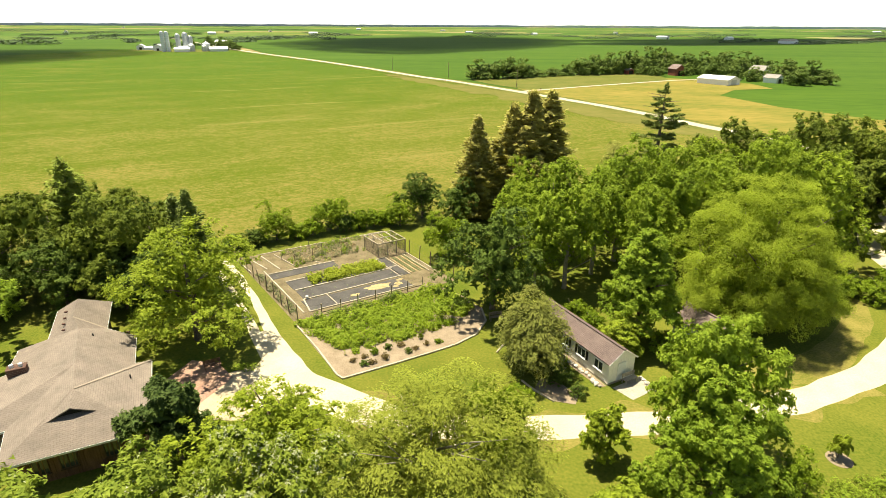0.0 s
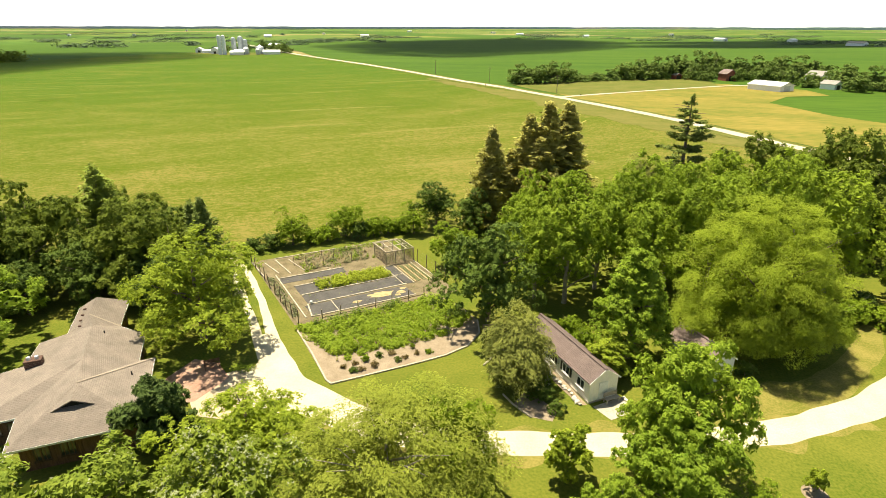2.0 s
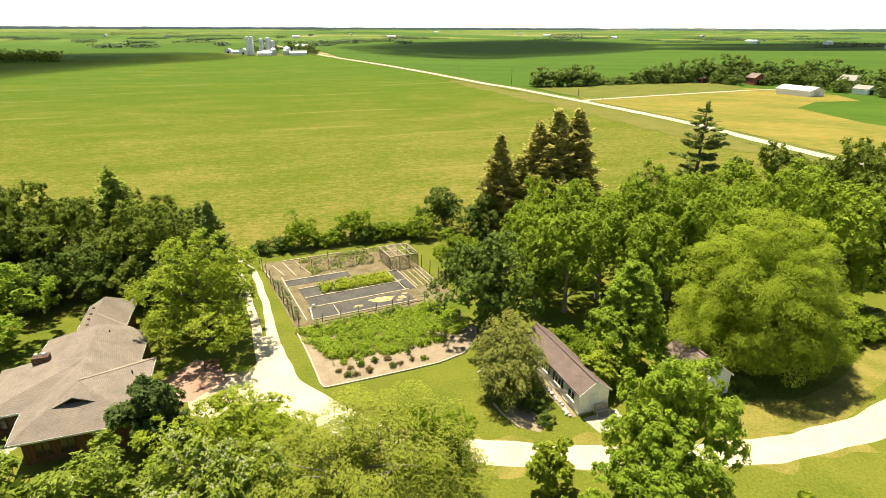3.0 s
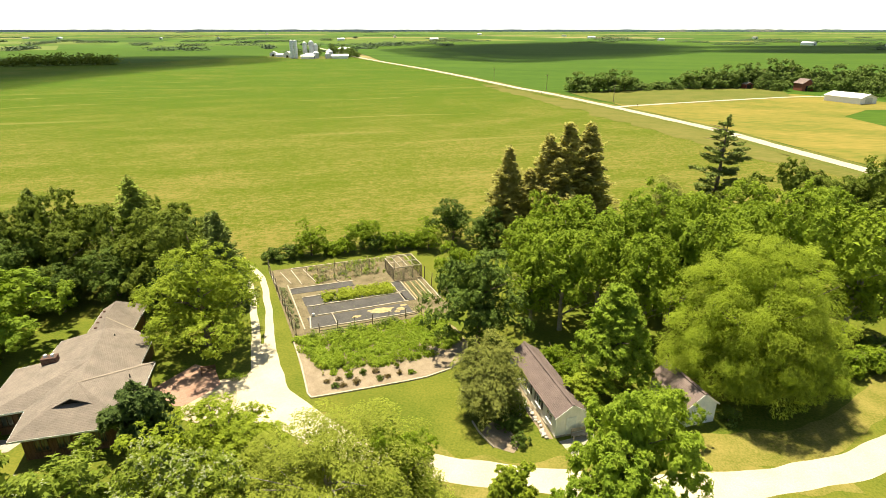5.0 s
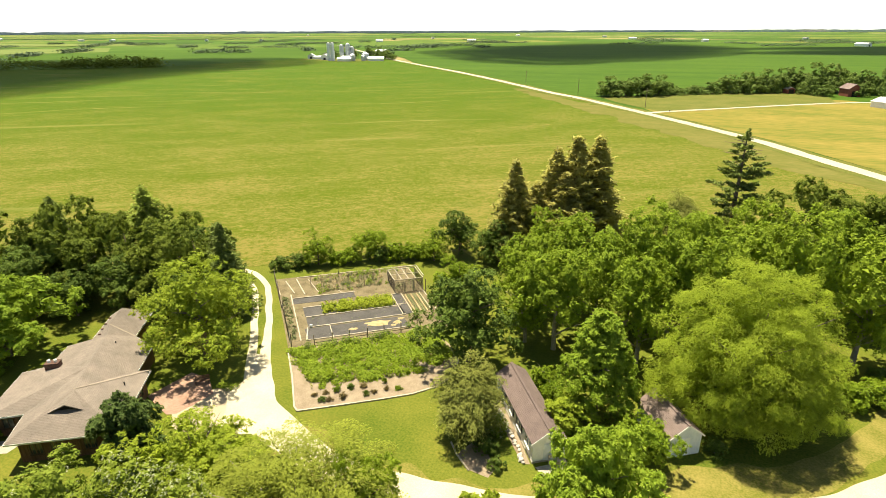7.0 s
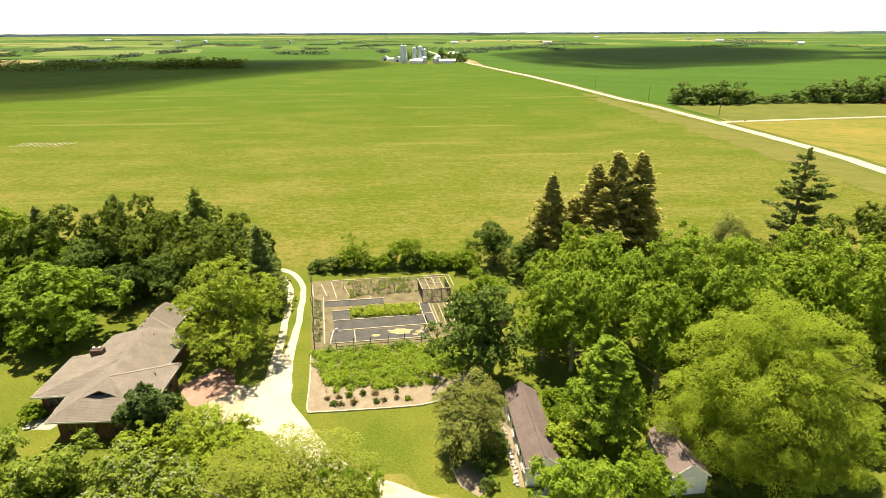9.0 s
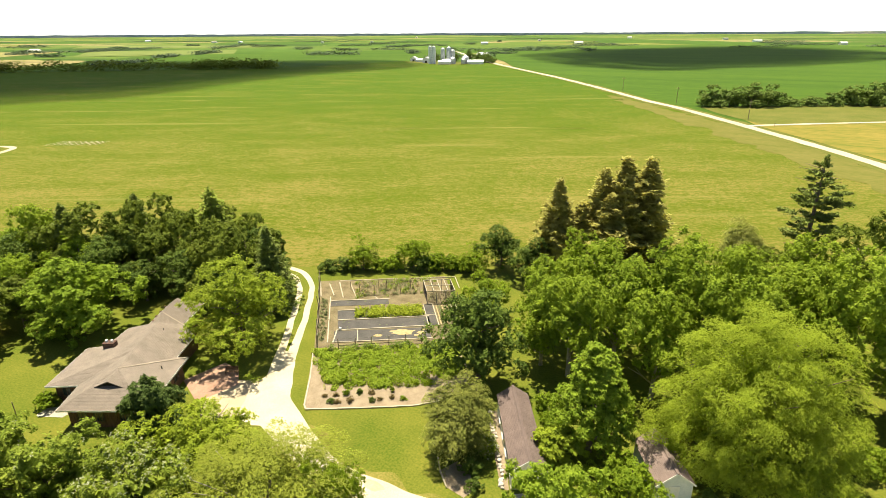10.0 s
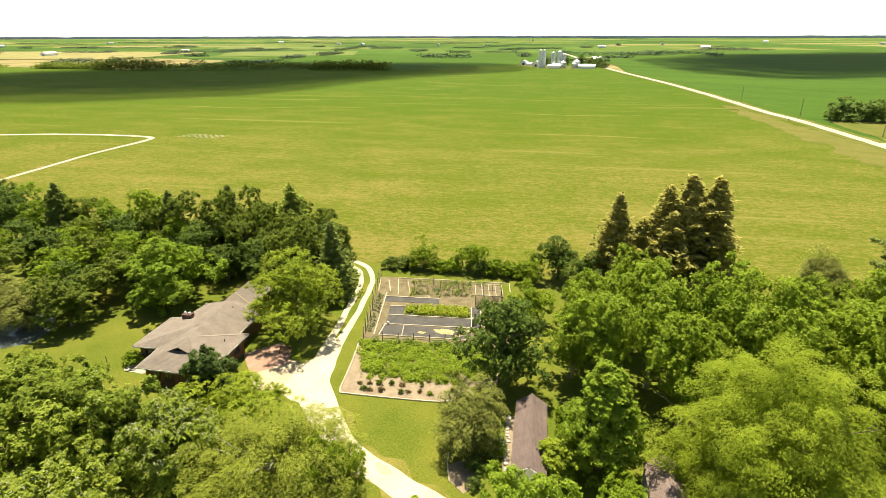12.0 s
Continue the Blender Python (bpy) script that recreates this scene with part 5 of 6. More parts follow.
# ---- sheds ----
def shed(name, x, y, rz, Wd, Ln, eave, ridge, wallm, roofm, label, windows=0):
    """Gabled shed: origin at the front left corner, x along the front gable, y along its length."""
    s = thing(name, x, y, 0, rz, label, "shed")
    ov = 0.14
    k = (ridge - eave) / (Wd / 2)
    V = {"a": (-ov, -ov, eave - k * ov), "b": (Wd / 2, -ov, ridge), "c": (Wd / 2, Ln + ov, ridge), "d": (-ov, Ln + ov, eave - k * ov), "e": (Wd + ov, -ov, eave - k * ov), "f": (Wd + ov, Ln + ov, eave - k * ov)}
    roof_part("roof", V, [("a", "b", "c", "d"), ("e", "f", "c", "b")], 0.09, roofm, s)
    strip("ridge_cap", V["b"], V["c"], 0.28, 0.04, roofm, s, lift=0.08)
    for q in ("ab", "eb"):
        strip("barge_board", V[q[0]], V[q[1]], 0.04, 0.15, M["white"], s, lift=-0.07)
    boxpart("wall", (0, 0, 0), (0.1, Ln, eave), wallm, s)
    boxpart("wall", (Wd - 0.1, 0, 0), (Wd, Ln, eave), wallm, s)
    for y0 in (0.0, Ln - 0.1):
        bm = bmesh.new()
        pr = [(0.1, 0), (Wd - 0.1, 0), (Wd - 0.1, eave + k * 0.1 - 0.03), (Wd / 2, ridge - 0.03), (0.1, eave + k * 0.1 - 0.03)]
        a = [bm.verts.new((px, y0, pz)) for px, pz in pr]
        b = [bm.verts.new((px, y0 + 0.1, pz)) for px, pz in pr]
        bm.faces.new(a)
        bm.faces.new(b[::-1])
        for i in range(5):
            j = (i + 1) % 5
            bm.faces.new((a[j], a[i], b[i], b[j]))
        part("gable_wall", bm, wallm, s)
    for i in range(int(Wd / 0.3)):
        px = 0.12 + i * 0.3
        hh = eave + k * min(px, Wd - px) - 0.1
        boxpart("batten", (px, -0.015, 0.05), (px + 0.04, 0.0, hh), wallm, s)
    return s


SH = shed("garden_shed", 13.2, 40.6, 31.9, 3.05, 10.7, 2.2, 3.25, M["white"], M["roofmauve"], "long white shed with a mauve-brown shingle roof")
for y, w in ((1.3, 1.15), (3.6, 1.15), (5.9, 0.9), (8.2, 0.9)):
    window(SH, 0.0, y, 0.95, w, 0.95, "y", 1, shutters=y > 2, frame_m=M["white"])
boxpart("door", (1.0, -0.05, 0.05), (1.95, 0.0, 1.98), M["bluegrey"], SH, label="pale plank door")
boxpart("foundation", (-0.06, -0.06, -0.02), (3.11, 10.76, 0.18), M["concrete"], SH)
SH2 = shed("small_shed", 24.5, 45.4, 31.9, 3.1, 5.4, 2.15, 3.35, M["bluegrey"], M["roofred"], "small pale blue shed with a reddish-brown roof")
boxpart("door", (1.0, -0.05, 0.05), (1.95, 0.0, 1.95), M["white"], SH2, label="white plank door")
window(SH2, 0.0, 2.4, 1.0, 0.8, 0.8, "y", 1)
sheet("shed_slab", [(13.6, 40.2), (15.0, 38.6), (17.2, 40.2), (16.6, 42.3)], 0.05, M["concrete"], "pale concrete slab before the shed gable", "slab")
sheet("shed_bed", [(13.1, 40.4), (12.4, 40.2), (9.0, 45.3), (6.6, 49.2), (7.4, 49.9), (10.3, 45.4)], 0.045, M["mulch"], "narrow mulched flower bed along the shed", "flower bed")
sheet("tree_bed", [(6.6, 39.4), (8.2, 37.9), (10.0, 37.6), (10.4, 38.8), (9.2, 40.4), (7.4, 41.2)], 0.043, M["mulch"], "mulched planting bed under the weeping tree", "flower bed")
sheet("sapling_ring", [(28.6 + 0.9 * math.cos(a), 32.8 + 0.9 * math.sin(a)) for a in np.arange(0, 6.28, 0.4)], 0.045, M["mulch"], "ring of pale mulch round a sapling", "mulch")


def blob_stones(pts, size, label, group, seed):
    """Separate rough stones in a line."""
    g = np.random.default_rng(seed)
    base = []
    for k in range(5):
        bm = bmesh.new()
        bmesh.ops.create_icosphere(bm, subdivisions=1, radius=0.5)
        for vtx in bm.verts:
            vtx.co *= g.uniform(0.75, 1.15)
        me = bpy.data.meshes.new("stone")
        bm.to_mesh(me)
        bm.free()
        me.materials.append(M["stone"])
        base.append(me)
    for i, (x, y) in enumerate(pts):
        ob = new("stone", base[i % 5])
        s = size * g.uniform(0.7, 1.3)
        ob.matrix_basis = pose(x + g.normal() * 0.08, y + g.normal() * 0.08, 0.05 + s * 0.22, 0, 0, g.uniform(0, 360)) @ Matrix.Diagonal((s * 1.3, s, s * 0.7, 1))
        tagged(ob, label, "stone", group)


blob_stones([(12.6 - 5.7 * t, 40.3 + 8.9 * t) for t in np.linspace(0, 1, 26)], 0.42, "pale field stone edging the shed bed", "stones along the shed", 3)
blob_stones([(16.4 + 0.9 * t, 41.8 - 1.6 * t) for t in np.linspace(0, 1, 6)], 0.4, "pale field stone beside the slab", "stones by the slab", 4)
EDGE = thing("bed_edging", 0, 0, 0, 0, "white board edging round the planting bed", "edging")
for a, b in (((5.6, 40.6), (6.6, 39.3)), ((6.6, 39.3), (8.2, 37.8)), ((4.2, 46.6), (3.4, 45.0))):
    strip("board", (*a, 0.0), (*b, 0.0), 0.12, 0.16, M["board"], EDGE)


def mound(name, spots, leaf, wid, material, label, category, seed, per=40, kind="", group=""):
    """Leafy plants as one planting: (x, y, radius, height) spots."""
    g = np.random.default_rng(seed)
    C, Nn = [], []
    for x, y, r, h in spots:
        q = unit(g, per)
        q[:, 2] = np.abs(q[:, 2])
        p = q * np.array((r, r, h)) * g.uniform(0.6, 1.05, per)[:, None] + (x, y, 0.04)
        C.append(p)
        Nn.append(q * 0.7 + np.array((0, 0, 0.5)) + g.normal(size=q.shape) * 0.4)
    me = leaf_mesh(name, np.concatenate(C), np.concatenate(Nn), leaf, wid, material, seed=seed)
    return tagged(new(name, me), label, category, group, kind)


# white hydrangea beside the shed
hyd = thing("hydrangea", 9.2, 43.9, 0, 0, "hydrangea bush covered in white blossom", "shrub")
o = mound("foliage", [(0, 0, 1.2, 1.5), (-0.6, 0.9, 1.0, 1.3)], 0.22, 0.16, M["maple"], "", "", 8, 420)
o.parent = hyd
o = mound("blossom", [(0, 0, 1.25, 1.6), (-0.6, 0.9, 1.05, 1.4)], 0.26, 0.24, M["flower"], "", "", 9, 90)
o.parent = hyd
tagged(o, label="round white flower heads")
# blossom on the broad-leaved trees, strewn over the outer leaves
for i, (host, count) in enumerate(BLOSSOMING):
    g = np.random.default_rng(70 + i)
    crown_me = [ob for ob in host.children if ob.name.startswith("crown")][0].data
    co = np.empty(len(crown_me.vertices) * 3, np.float32)
    crown_me.vertices.foreach_get("co", co)
    co = co.reshape(-1, 3)[::4]
    co = co[co[:, 2] > np.percentile(co[:, 2], 45)]
    seats = co[g.choice(len(co), count, replace=False)] + (0, 0, 0.14)
    c = np.repeat(seats, 4, 0) + g.normal(size=(count * 4, 3)) * 0.09
    me = leaf_mesh("blossom", c, unit(g, len(c)) * 0.5 + (0, 0, 0.8), 0.16, 0.13, M["flower"], seed=i)
    ob = new("blossom", me)
    ob.parent = host
    tagged(ob, label="clusters of cream blossom")

# ---- kitchen garden ----
GO = (-17.1, 52.2)
GU, GW = (math.cos(radians(35.5)), math.sin(radians(35.5))), (math.cos(radians(130.3)), math.sin(radians(130.3)))


def gp(u, w):
    return (GO[0] + u * GU[0] + w * GW[0], GO[1] + u * GU[1] + w * GW[1])


def gsheet(name, u0, w0, u1, w1, z, m, label, category, parent=None, kind="structure"):
    return sheet(name, [gp(u0, w0), gp(u1, w0), gp(u1, w1), gp(u0, w1)], z, m, label, category, kind, parent)


def gboard(u0, w0, u1, w1, parent, wide=0.14, high=0.12, z=0.03, m=None, name="board"):
    return strip(name, (*gp(u0, w0), z), (*gp(u1, w1), z), wide, high, m or M["board"], parent)


gsheet("garden_soil", -2.9, -1.9, 17.6, 19.2, 0.045, M["soil"], "dry brown garden soil inside the fence", "soil")
BED = thing("raised_bed", 0, 0, 0, 0, "long beds under black weed fabric framed by pale boards", "garden bed")
for (u0, w0, u1, w1) in ((0.05, 2.95, 12.9, 5.35), (-0.45, -0.35, 12.45, 2.45), (0.0, 5.7, 2.5, 8.3), (12.7, 2.9, 13.9, 9.1), (-1.1, 9.9, 7.6, 11.5), (2.5, 5.6, 12.4, 8.8)):
    bm = bmesh.new()
    pts = [gp(u0, w0), gp(u1, w0), gp(u1, w1), gp(u0, w1)]
    a = [bm.verts.new((*p, 0.02)) for p in pts]
    b = [bm.verts.new((*p, 0.075)) for p in pts]
    bm.faces.new(b)
    for i in range(4):
        bm.faces.new((a[i], a[(i + 1) % 4], b[(i + 1) % 4], b[i]))
    part("fabric", bm, M["fabric"], BED, "black woven weed fabric")
for q in ((-0.1, 2.7, 13.0, 2.85), (0.1, 5.55, 13.0, 5.6), (-0.6, -0.5, 12.6, -0.5), (-0.55, -0.45, -0.05, 2.6), (2.7, -0.4, 2.75, 2.6), (0.0, 8.4, 2.5, 8.45), (-1.1, 11.7, 7.8, 11.6), (12.6, 2.9, 12.65, 9.2), (14.0, 2.7, 14.05, 9.2), (12.6, 9.25, 14.0, 9.25),
          (-1.25, -0.5, -1.15, 13.1), (-1.4, 17.9, -0.6, 13.5), (0.2, 18.4, 0.8, 12.6), (1.9, 17.9, 2.85, 12.3), (5.6, 12.6, 6.1, 11.6), (0.3, 18.9, 9.8, 18.9), (10.8, 18.8, 19.2, 18.7), (19.2, 18.7, 19.1, 14.4), (16.6, 2.4, 16.7, 9.2), (17.3, 2.2, 17.4, 9.4), (12.65, 5.9, 13.95, 5.95), (-2.9, 18.9, -2.6, 13.4)):
    gboard(*q, BED, wide=0.16 if q[0] < 0.5 else 0.12, high=0.11)
g = np.random.default_rng(12)
for (u, w, ru, rw) in ((8.8, 1.4, 1.75, 0.85), (5.4, 0.75, 0.6, 0.35), (11.3, 1.0, 0.6, 0.45), (12.0, 1.9, 0.5, 0.3), (10.6, 0.4, 0.4, 0.3)):
    bm = bmesh.new()
    ctr = bm.verts.new((*gp(u, w), 0.16))
    ring = []
    for k in range(20):
        a = 6.283 * k / 20
        f = g.uniform(0.7, 1.15)
        ring.append(bm.verts.new((*gp(u + ru * f * math.cos(a), w + rw * f * math.sin(a)), 0.078)))
    for k in range(20):
        bm.faces.new((ctr, ring[k], ring[(k + 1) % 20]))
    part("straw_mulch", bm, M["straw"], BED, "heap of loose golden straw")
for k in range(6):
    u = 14.4 + 0.42 * k
    o = strip("straw_row", (*gp(u, 3.0), 0.05), (*gp(u + 0.1, 8.7), 0.05), 0.16, 0.06, M["straw"] if k % 2 == 0 else M["herb"], BED)
for u, w in ((0.4, 2.75),):
    ob = boxpart("bucket", (-0.16, -0.16, 0), (0.16, 0.16, 0.36), M["white"], BED, 0.05)
    ob.location = (*gp(u, w), 0.08)
# plants in the garden
g = np.random.default_rng(21)
mound("chard_bed", [(*gp(g.uniform(2.6, 12.2), g.uniform(5.9, 8.6)), g.uniform(0.28, 0.42), g.uniform(0.6, 0.95)) for _ in range(260)], 0.24, 0.17, M["chard"], "dense bed of yellow-green leafy vegetables", "vegetables", 22, 26, "stuff")
mound("berry_rows", [(*gp(g.uniform(3.2, 12.8), 13.2 + g.integers(0, 4) * 1.45 + g.normal() * 0.2), g.uniform(0.15, 0.4), g.uniform(0.3, 0.9)) for _ in range(120)], 0.18, 0.08, M["herb"], "sparse grey-green berry canes in dry soil", "plants", 23, 26, "stuff")
mound("left_border_plants", [(*gp(g.uniform(-2.5, -1.5), g.uniform(0, 12.5)), g.uniform(0.12, 0.3), g.uniform(0.2, 0.5)) for _ in range(80)], 0.16, 0.1, M["herb"], "scattered small plants along the border", "plants", 24, 22, "stuff")
mound("row_seedlings", [(*gp(14.6 + 0.42 * (k % 6), 3.2 + 0.35 * (k // 6)), 0.12, 0.2) for k in range(96)], 0.12, 0.08, M["herb"], "rows of young seedlings", "plants", 25, 8, "stuff")
mound("edge_tufts", [(*gp(g.uniform(9.5, 16.0), g.uniform(17.2, 18.6)), g.uniform(0.3, 0.6), g.uniform(0.3, 0.8)) for _ in range(22)], 0.2, 0.1, M["veg"], "grassy tufts along the garden edge", "plants", 26, 30, "stuff")

mound("dry_stalks", [(*gp(g.uniform(2.6, 13.0), g.uniform(12.6, 18.4)), g.uniform(0.2, 0.5), g.uniform(0.3, 0.9)) for _ in range(90)], 0.22, 0.06, M["straw"], "dry tan stalks standing in the back bed", "plants", 28, 16, "stuff")
mound("bed_weeds", [(*gp(g.uniform(-2.4, 17.2), g.uniform(-1.5, 18.6)), g.uniform(0.1, 0.25), g.uniform(0.08, 0.25)) for _ in range(150)], 0.14, 0.07, M["herb"], "scattered small weeds on bare soil", "plants", 29, 9, "stuff")

# deer fence
FEN = thing("garden_fence", 0, 0, 0, 0, "wooden post fence with wire round the garden", "fence")
post_me = None
line = [(-2.55 - 0.02 * w, w) for w in np.linspace(-1.9, 18.9, 10)] + [(u, -1.9 + 0.03 * u) for u in np.linspace(0.2, 13.2, 7)] + [(17.7, w) for w in np.linspace(-1.4, 9.0, 5)]
bm = tube(bmesh.new(), [(0, 0, -0.1), (0.01, 0, 1.0), (0, 0.01, 2.0)], [0.065, 0.06, 0.055], 7)
post_me = bpy.data.meshes.new("post")
bm.to_mesh(post_me)
bm.free()
post_me.materials.append(M["post"])
for u, w in line:
    ob = new("post", post_me)
    ob.parent = FEN
    ob.matrix_local = Matrix.Translation((*gp(u, w), 0.04)) @ pose(0, 0, 0, g.normal() * 2, g.normal() * 2, g.uniform(0, 360)) @ Matrix.Diagonal((1, 1, 0.72 if 0 < u < 14 else 1, 1))
for seg in (line[:10], [line[0]] + line[10:17], line[17:]):
    for a, b in zip(seg[:-1], seg[1:]):
        for z in ((0.45, 0.95, 1.36) if 0 < b[0] < 14 else (0.45, 0.95, 1.45, 1.9)):
            bm = tube(bmesh.new(), [(*gp(*a), z), (*gp(*b), z)], [0.008, 0.008], 4)
            part("wire", bm, M["wire"], FEN)
for a, b in zip(line[10:16], line[11:17]):
    for z in (0.35,):
        strip("rail", (*gp(*a), z), (*gp(*b), z), 0.05, 0.11, M["post"], FEN)
for i in range(7):
    ob = new("post", post_me)
    ob.parent = FEN
    u, w = ((3.4, 14.2), (5.6, 13.4), (7.6, 15.0), (9.6, 13.2), (11.4, 15.2), (6.4, 16.6), (2.0, 15.2))[i]
    ob.matrix_local = Matrix.Translation((*gp(u, w), 0.0)) @ Matrix.Diagonal((0.7, 0.7, 0.8, 1))

# berry cage
CAGE = thing("berry_cage", 0, 0, 0, 0, "timber frame cage with dark netting sides", "garden structure")
U0, U1, W0, W1 = 13.3, 17.5, 9.7, 13.7
for u in np.linspace(U0, U1, 4):
    for w in (W0, W1):
        strip("cage_post", (*gp(u, w), 0.0), (*gp(u, w + 0.001), 2.0), 0.09, 0.09, M["board"], CAGE)
for u in np.linspace(U0, U1, 5):
    strip("rafter", (*gp(u, W0), 2.0), (*gp(u, W1), 2.0), 0.10, 0.09, M["board"], CAGE)
for w in (W0, (W0 + W1) / 2, W1):
    strip("beam", (*gp(U0, w), 1.96), (*gp(U1, w), 1.96), 0.09, 0.10, M["board"], CAGE)
for (ua, wa, ub, wb) in ((U0, W0, U1, W0), (U0, W0, U0, W1), (U1, W0, U1, W1)):
    bm = bmesh.new()
    L_ = math.dist(gp(ua, wa), gp(ub, wb))
    n = int(L_ / 0.16)
    for k in range(n + 1):
        t = k / n
        p = gp(ua + (ub - ua) * t, wa + (wb - wa) * t)
        tube(bm, [(*p, 0.05), (*p, 1.95)], [0.016, 0.016], 3, cap=False)
    for z in np.arange(0.12, 1.95, 0.16):
        tube(bm, [(*gp(ua, wa), z), (*gp(ub, wb), z)], [0.016, 0.016], 3, cap=False)
    part("netting", bm, M["net"], CAGE, "dark mesh netting")
mound("cage_plants", [(*gp(g.uniform(13.7, 17.2), g.uniform(10, 13.4)), g.uniform(0.2, 0.4), g.uniform(0.3, 0.8)) for _ in range(22)], 0.15, 0.09, M["herb"], "sparse canes inside the cage", "plants", 27, 24, "stuff")

# flower border in front of the garden
sheet("mulch_bed", [gp(-3.0, -2.2), gp(-3.4, -13.4), gp(-3.2, -14.2), gp(3.0, -14.45), gp(8.6, -14.6), gp(11.6, -14.0), gp(14.2, -12.2), gp(15.6, -9.6), gp(15.8, -6.0), gp(15.0, -2.2)], 0.046, M["mulch"], "flower border covered in pinkish wood mulch", "flower bed")
FE = thing("border_edging", 0, 0, 0, 0, "pale stone edging along the flower border", "edging")
pts = [(-3.0, -3.0), (-3.05, -8.0), (-3.4, -13.4), (-3.2, -14.2), (0.5, -14.4), (3.0, -14.5), (6.0, -14.6), (8.6, -14.6), (11.6, -14.0), (14.2, -12.2), (15.6, -9.6)]
for a, b in zip(pts[:-1], pts[1:]):
    gboard(*a, *b, FE, wide=0.16, high=0.14, z=0.02, name="edging_board", m=M["board"])
bed = []
while len(bed) < 700:
    u, w = g.uniform(-2.7, 15.2), g.uniform(-11.4, -2.5)
    if w < -3.6 - 7.4 * min(1, (u + 2.9) / 2.3) or (u > 10 and w < -11.6 + (u - 10) * 0.55) or (10.4 < u < 12.4 and -10.5 < w < -9.5):
        continue
    bed.append((*gp(u, w), g.uniform(0.3, 0.75), g.uniform(0.35, 0.7) + 0.7 * max(0, noise.noise((u * 0.5, w * 0.5, 1)) + 0.2)))
mound("perennial_bed", [q for i, q in enumerate(bed) if noise.noise((q[0] * 0.35, q[1] * 0.35, 7)) < 0.12], 0.26, 0.17, M["veg"], "lush waist-high perennials packed in the border", "plants", 31, 46, "stuff")
mound("perennial_clumps", [q for i, q in enumerate(bed) if noise.noise((q[0] * 0.35, q[1] * 0.35, 7)) >= 0.12], 0.22, 0.12, M["maple"], "darker leafy perennials among the lush planting", "plants", 33, 50, "stuff")
mound("tall_flowers", [(*gp(g.uniform(-1, 9.5), g.uniform(-3.4, -2.2)), g.uniform(0.3, 0.6), g.uniform(0.8, 1.5)) for _ in range(46)], 0.2, 0.09, M["oak"], "tall dark stems along the fence", "plants", 32, 50, "stuff")
for i in range(8):
    for j, w in enumerate((-11.9, -13.3)):
        if (i, j) in ((5, 0), (3, 1), (7, 0)):
            continue
        u = -0.9 + 1.16 * i + 0.1 * j + g.normal() * 0.16
        x, y = gp(u, w + g.normal() * 0.12)
        style = ("russetshrub", "darkshrub", "shrub", "russetshrub")[(i * 3 + j) % 4]
        tree(style, x, y, g.uniform(0.45, 0.8), g.uniform(0.30, 0.52), "small russet shrub planted in mulch" if style == "russetshrub" else "small rounded green shrub planted in mulch", i % 2, 40 * i, "shrub", "shrubs in the border", "border_shrub", trunk=False)
bench(*gp(15.2, -12.6), 20, M["post"], "dark wooden bench at the end of the border")

# ---- neighbouring farm ----
def barn(name, x, y, rz, Wd, Ln, eave, ridge, wallm, roofm, label, door=True, doorm=None, dw=3.0, dh=3.0):
    """Gabled farm building: centre at x, y; length along its own y."""
    b = thing(name, x, y, 0, rz, label, "farm building")
    w, l = Wd / 2, Ln / 2
    for sx in (-1, 1):
        xa, xb = sorted((sx * w, sx * (w - 0.2)))
        boxpart("wall", (xa, -l, 0), (xb, l, eave), wallm, b)
    for y0 in (-l, l - 0.2):
        bm = bmesh.new()
        pr = [(-w + 0.2, 0), (w - 0.2, 0), (w - 0.2, eave), (0, ridge - 0.1), (-w + 0.2, eave)]
        a = [bm.verts.new((px, y0, pz)) for px, pz in pr]
        c = [bm.verts.new((px, y0 + 0.2, pz)) for px, pz in pr]
        bm.faces.new(a)
        bm.faces.new(c[::-1])
        for i in range(5):
            j = (i + 1) % 5
            bm.faces.new((a[j], a[i], c[i], c[j]))
        part("gable_wall", bm, wallm, b)
    V = {"a": (-w - 0.4, -l - 0.4, eave - 0.1), "b": (0, -l - 0.4, ridge), "c": (0, l + 0.4, ridge), "d": (-w - 0.4, l + 0.4, eave - 0.1), "e": (w + 0.4, -l - 0.4, eave - 0.1), "f": (w + 0.4, l + 0.4, eave - 0.1)}
    roof_part("roof", V, [("a", "b", "c", "d"), ("e", "f", "c", "b")], 0.15, roofm, b)
    if door:
        boxpart("door", (-dw / 2, -l - 0.06, 0), (dw / 2, -l, min(dh, eave)), doorm or M["dark"], b)
    return b


barn("machine_shed", 131, 329.5, 36.5, 11.5, 18.5, 2.9, 4.6, M["metalwhite"], M["metalwhite"], "long white metal machine shed", doorm=M["steel"], dw=5)
barn("red_barn", 125.5, 386, 20, 7, 8, 4.2, 6.8, M["barnred"], M["roofred"], "weathered red wooden barn")
barn("corn_crib", 96, 391, 20, 4, 5, 2.6, 3.8, M["barnred"], M["roofgrey"], "small dark farm outbuilding")
barn("farmhouse", 172, 372, 30, 8, 10, 4.8, 7.5, M["metalwhite"], M["roofgrey"], "white farmhouse with a grey roof", dw=1.2, dh=2.2)
barn("garage", 166, 341, 35, 6.5, 8, 2.8, 4.6, M["metalwhite"], M["roofgrey"], "small white garage with grey roof", dw=3, dh=2.4)


